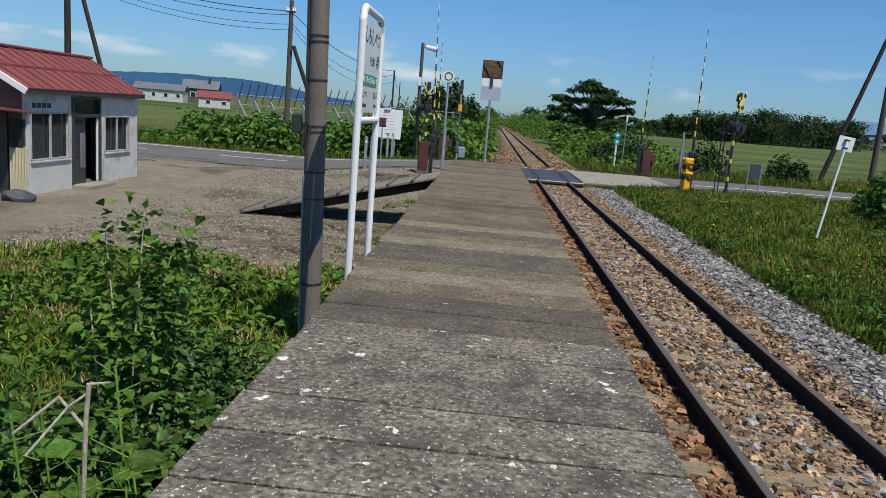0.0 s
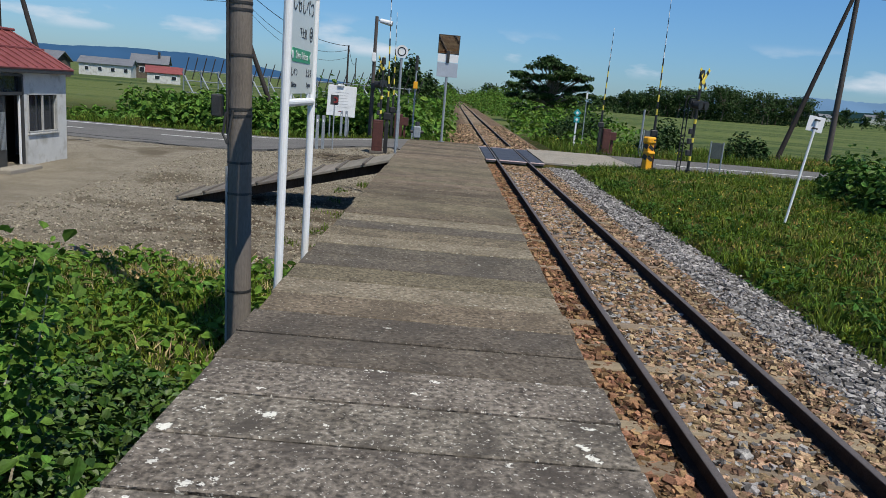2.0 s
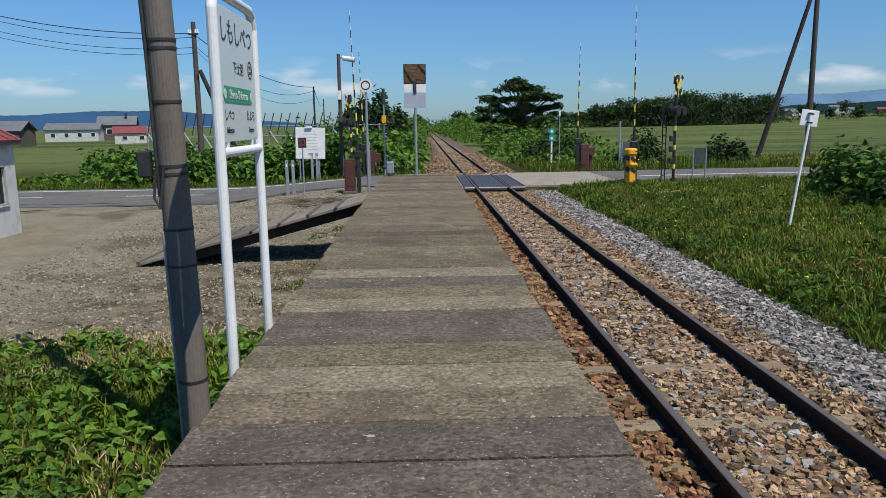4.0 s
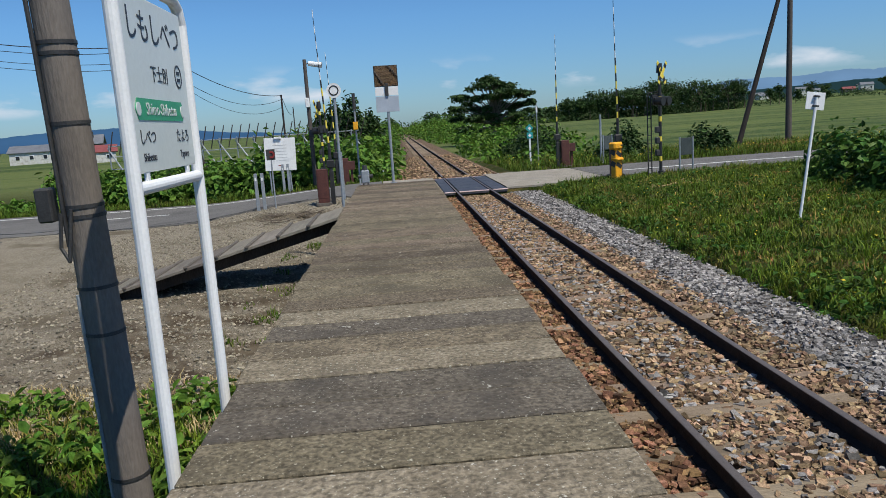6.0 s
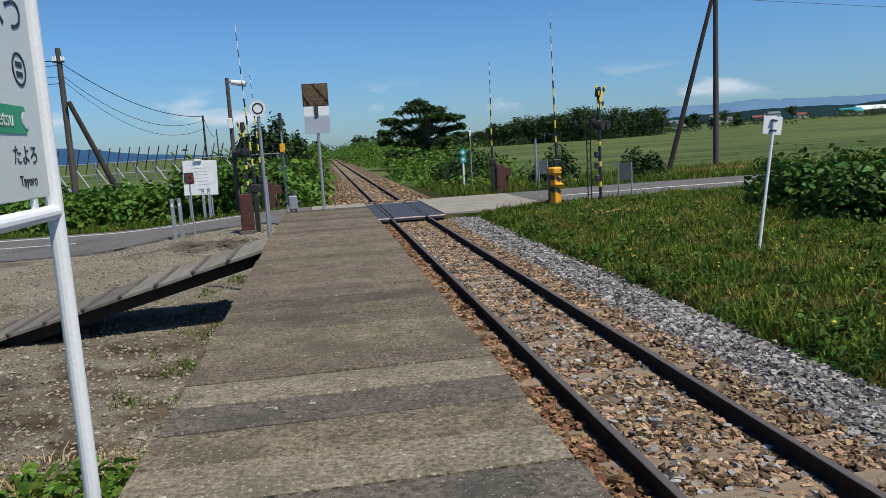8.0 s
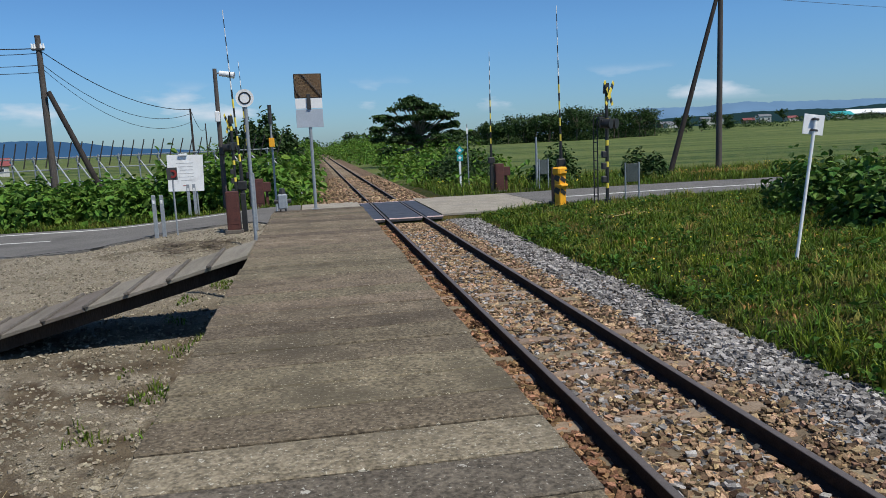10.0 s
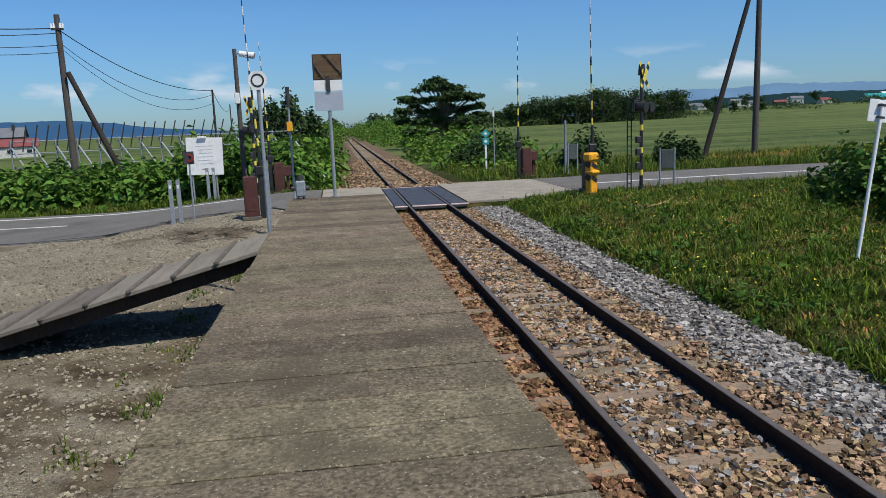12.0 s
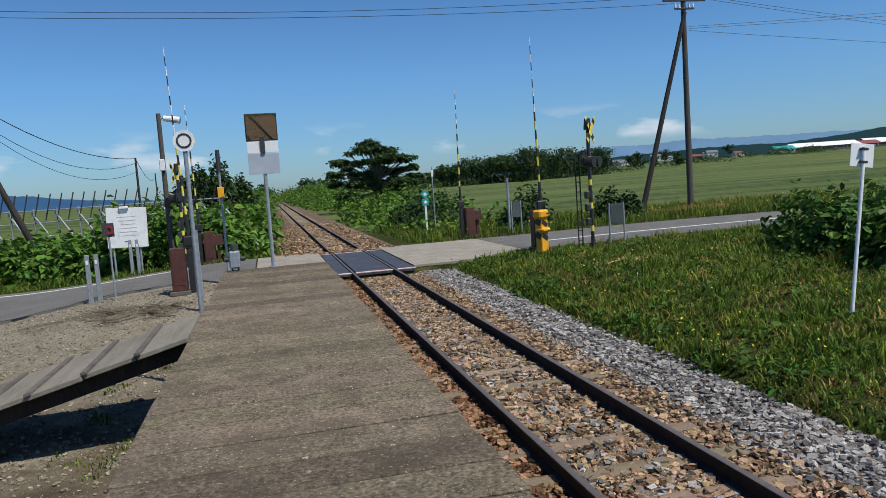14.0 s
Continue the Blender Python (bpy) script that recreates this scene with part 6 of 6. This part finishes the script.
# ---- far houses ----
def house(loc, rz, w, d, hh, rise, wall, roof, label, windows=3, group="houses"):
    t = thing("house", (loc[0], loc[1], ground_z(loc[0], loc[1])), rz, label, "house")
    part("wall", box(B(), (0, 0, hh / 2 - 0.3), (w, d, hh + 0.6)), wall, t)
    for s_ in (1, -1):
        a = math.atan2(rise, d / 2)
        part("roof", box(B(), (0, s_ * d * 0.27, hh + rise * 0.46), (w + 0.8, math.hypot(d / 2, rise) * 1.12, 0.16), 0.02, (-s_ * math.degrees(a), 0, 0)), roof, t)
    for s_ in (-1, 1):
        bm = B()
        f = [bm.verts.new((s_ * (w / 2 - 0.02), q[0], q[1])) for q in ((-d / 2, hh - 0.02), (d / 2, hh - 0.02), (0, hh + rise - 0.05))]
        bm.faces.new(f)
        bmesh.ops.solidify(bm, geom=bm.faces[:], thickness=0.1)
        part("gable", bm, wall, t)
    for k in range(windows):
        wn_ = part("window", box(B(), (-w / 2 + w * (k + 0.6) / windows, -d / 2 - 0.02, hh * 0.55), (w / windows * 0.34, 0.08, hh * 0.36), 0.01), M["white_paint"], t)
        part("pane", box(B(), (-w / 2 + w * (k + 0.6) / windows, -d / 2 - 0.06, hh * 0.55), (w / windows * 0.28, 0.06, hh * 0.3)), M["pane"], wn_)
    return t


house((-78.4, 167, -0.9), 14, 10.5, 7, 2.6, 1.3, M["wall_white"], M["roof_grey"], "long low pale house with a grey roof beyond the field", 4)
brown_house = house((-74.5, 181, -0.9), 14, 8, 6, 3.6, 1.9, M["wall_brown"], M["roof_grey"], "dark brown house with a chimney beyond the field", 2)
house((-55, 138, -0.9), 20, 5.6, 5, 1.9, 1.1, M["wall_white"], M["roof_red"], "small white house with a red roof beyond the field", 2)
house((-70, 122, -0.9), 5, 9, 6, 2.6, 1.4, M["wall_brown"], M["roof_grey"], "brown house with a grey roof beyond the field", 3)
part("chimney", box(B(), (2.0, -1.0, 5.0), (0.5, 0.5, 2.6), 0.02), M["dark_metal"], brown_house, "square dark chimney")
house((378, 452, 4.5), -6, 50, 14, 3.2, 2.6, M["wall_brown"], M["pale_board"], "long barn with a white metal roof across the fields", 6)
house((448, 455, 4.5), -6, 62, 16, 3.4, 3.0, M["wall_brown"], M["pale_board"], "long barn with a white metal roof across the fields", 6)
house((345, 450, 4.5), -6, 14, 10, 2.6, 2.2, M["pale_board"], M["teal"], "farm shed with a blue roof across the fields", 2)
house((412, 448, 4.5), -6, 14, 10, 2.8, 2.2, M["wall_brown"], M["roof_red"], "farm shed with a red roof across the fields", 2)
hr = random.Random(9)
for k in range(12):
    house((255 + 11 * k + hr.uniform(-3, 3), 560 + hr.uniform(-30, 30), 1.5), hr.uniform(-20, 20), hr.uniform(6, 11), 7, hr.uniform(2.5, 5), 1.6, M[hr.choice(("pale_board", "wall_white", "wall_brown"))], M[hr.choice(("roof_grey", "roof_grey", "roof_red"))], "small distant farmhouse among the fields", 2)
house((21, 210, -0.6), 10, 6, 5, 2.6, 1.4, M["wall_white"], M["roof_grey"], "white farmhouse behind the line's trees", 2)

# ---- loose stones ----
def shoulder_z(x, y_):
    return max(bed_z(x, y_), ground_z(x, y_))


stones("ballast_stones", -0.5, 0.5, -1.0, 26.3, 29000, 0.049, lambda x, y_: bed_z(x, y_) + 0.012, M["stone_tan"], "tan crushed ballast between the rails", 1.35, 0.35)
stones("ballast_stones", -0.5, 0.5, 0.0, 24.0, 4200, 0.05, lambda x, y_: bed_z(x, y_) + 0.02, M["stone_grey"], "paler grey stones scattered among the tan ballast", 1.35, 0.35)
stones("ballast_stones", -1.5, -0.62, 0.0, 26.0, 21000, 0.051, lambda x, y_: bed_z(x, y_) + 0.015, M["stone_rust"], "rust-stained ballast along the platform's foot", 1.35, 0.25)
stones("ballast_stones", 0.64, 1.22, 0.0, 26.0, 13000, 0.046, lambda x, y_: bed_z(x, y_) + 0.012, M["stone_tan"], "tan crushed ballast beside the rail", 1.35, 0.4)
stones("ballast_stones", 1.1, 2.15, 2.0, 26.3, 28000, 0.046, shoulder_z, M["stone_grey"], "fresh grey ballast along the shoulder", 1.35)
stones("ballast_stones", -2.6, 1.9, 33.2, 60, 6500, 0.09, shoulder_z, M["stone_tan"], "tan ballast beyond the crossing", 1.5)
stones("yard_stones", -10.5, -3.7, 9.5, 28, 19000, 0.036, ground_z, M["stone_yard"], "loose pebbles on the gravel yard", 1.5)


# ---- slabs and sleepers ----
def slab_mesh(name, sx, sy, sz, material, bev=0.008):
    me = bpy.data.meshes.new(name)
    bm = box(B(), (0, 0, 0), (sx, sy, sz), bev)
    bm.to_mesh(me)
    bm.free()
    me.materials.append(material)
    return me


slab_g, slab_b = slab_mesh("slab", 2.1, 0.421, 0.1, M["slab_grey"]), slab_mesh("slab", 2.1, 0.421, 0.1, M["slab_brown"])
sr = random.Random(4)
slab_d, slab_t = slab_mesh("slab", 2.1, 0.421, 0.1, M["slab_dark"]), slab_mesh("slab", 2.1, 0.421, 0.1, M["slab_tan"])
y = 3.57 - 0.445 * 26 + 0.2225
while y < 22.75:
    row = round((y - 3.57 - 0.2225) / 0.445)
    ob = new("slab", slab_g if row < 0 else slab_d if row in (0, 1, 5, 6, 9) else slab_t if row in (3, 7, 10) else slab_b)
    ob.matrix_world = pose(-2.55 + sr.uniform(-0.012, 0.012), y, PZ - 0.05 + sr.uniform(-0.004, 0.003), sr.uniform(-0.25, 0.25), sr.uniform(-0.1, 0.1), sr.uniform(-0.12, 0.12))
    ob.parent = platform
    y += 0.445
sleepers = thing("sleepers", (0, 0, 0), 0, "weathered wooden sleepers half buried in ballast", "sleeper", "", "structure")
sl = slab_mesh("sleeper", 2.1, 0.2, 0.14, M["sleeper"], 0.012)
for k in range(300):
    y = -12 + 0.655 * k
    if 26.3 < y < 33.1:
        continue
    ob = new("sleeper", sl)
    ob.matrix_world = pose(sr.uniform(-0.03, 0.03), y + sr.uniform(-0.03, 0.03), -0.214 + sr.uniform(-0.012, 0.012), 0, 0, sr.uniform(-1, 1))
    ob.parent = sleepers
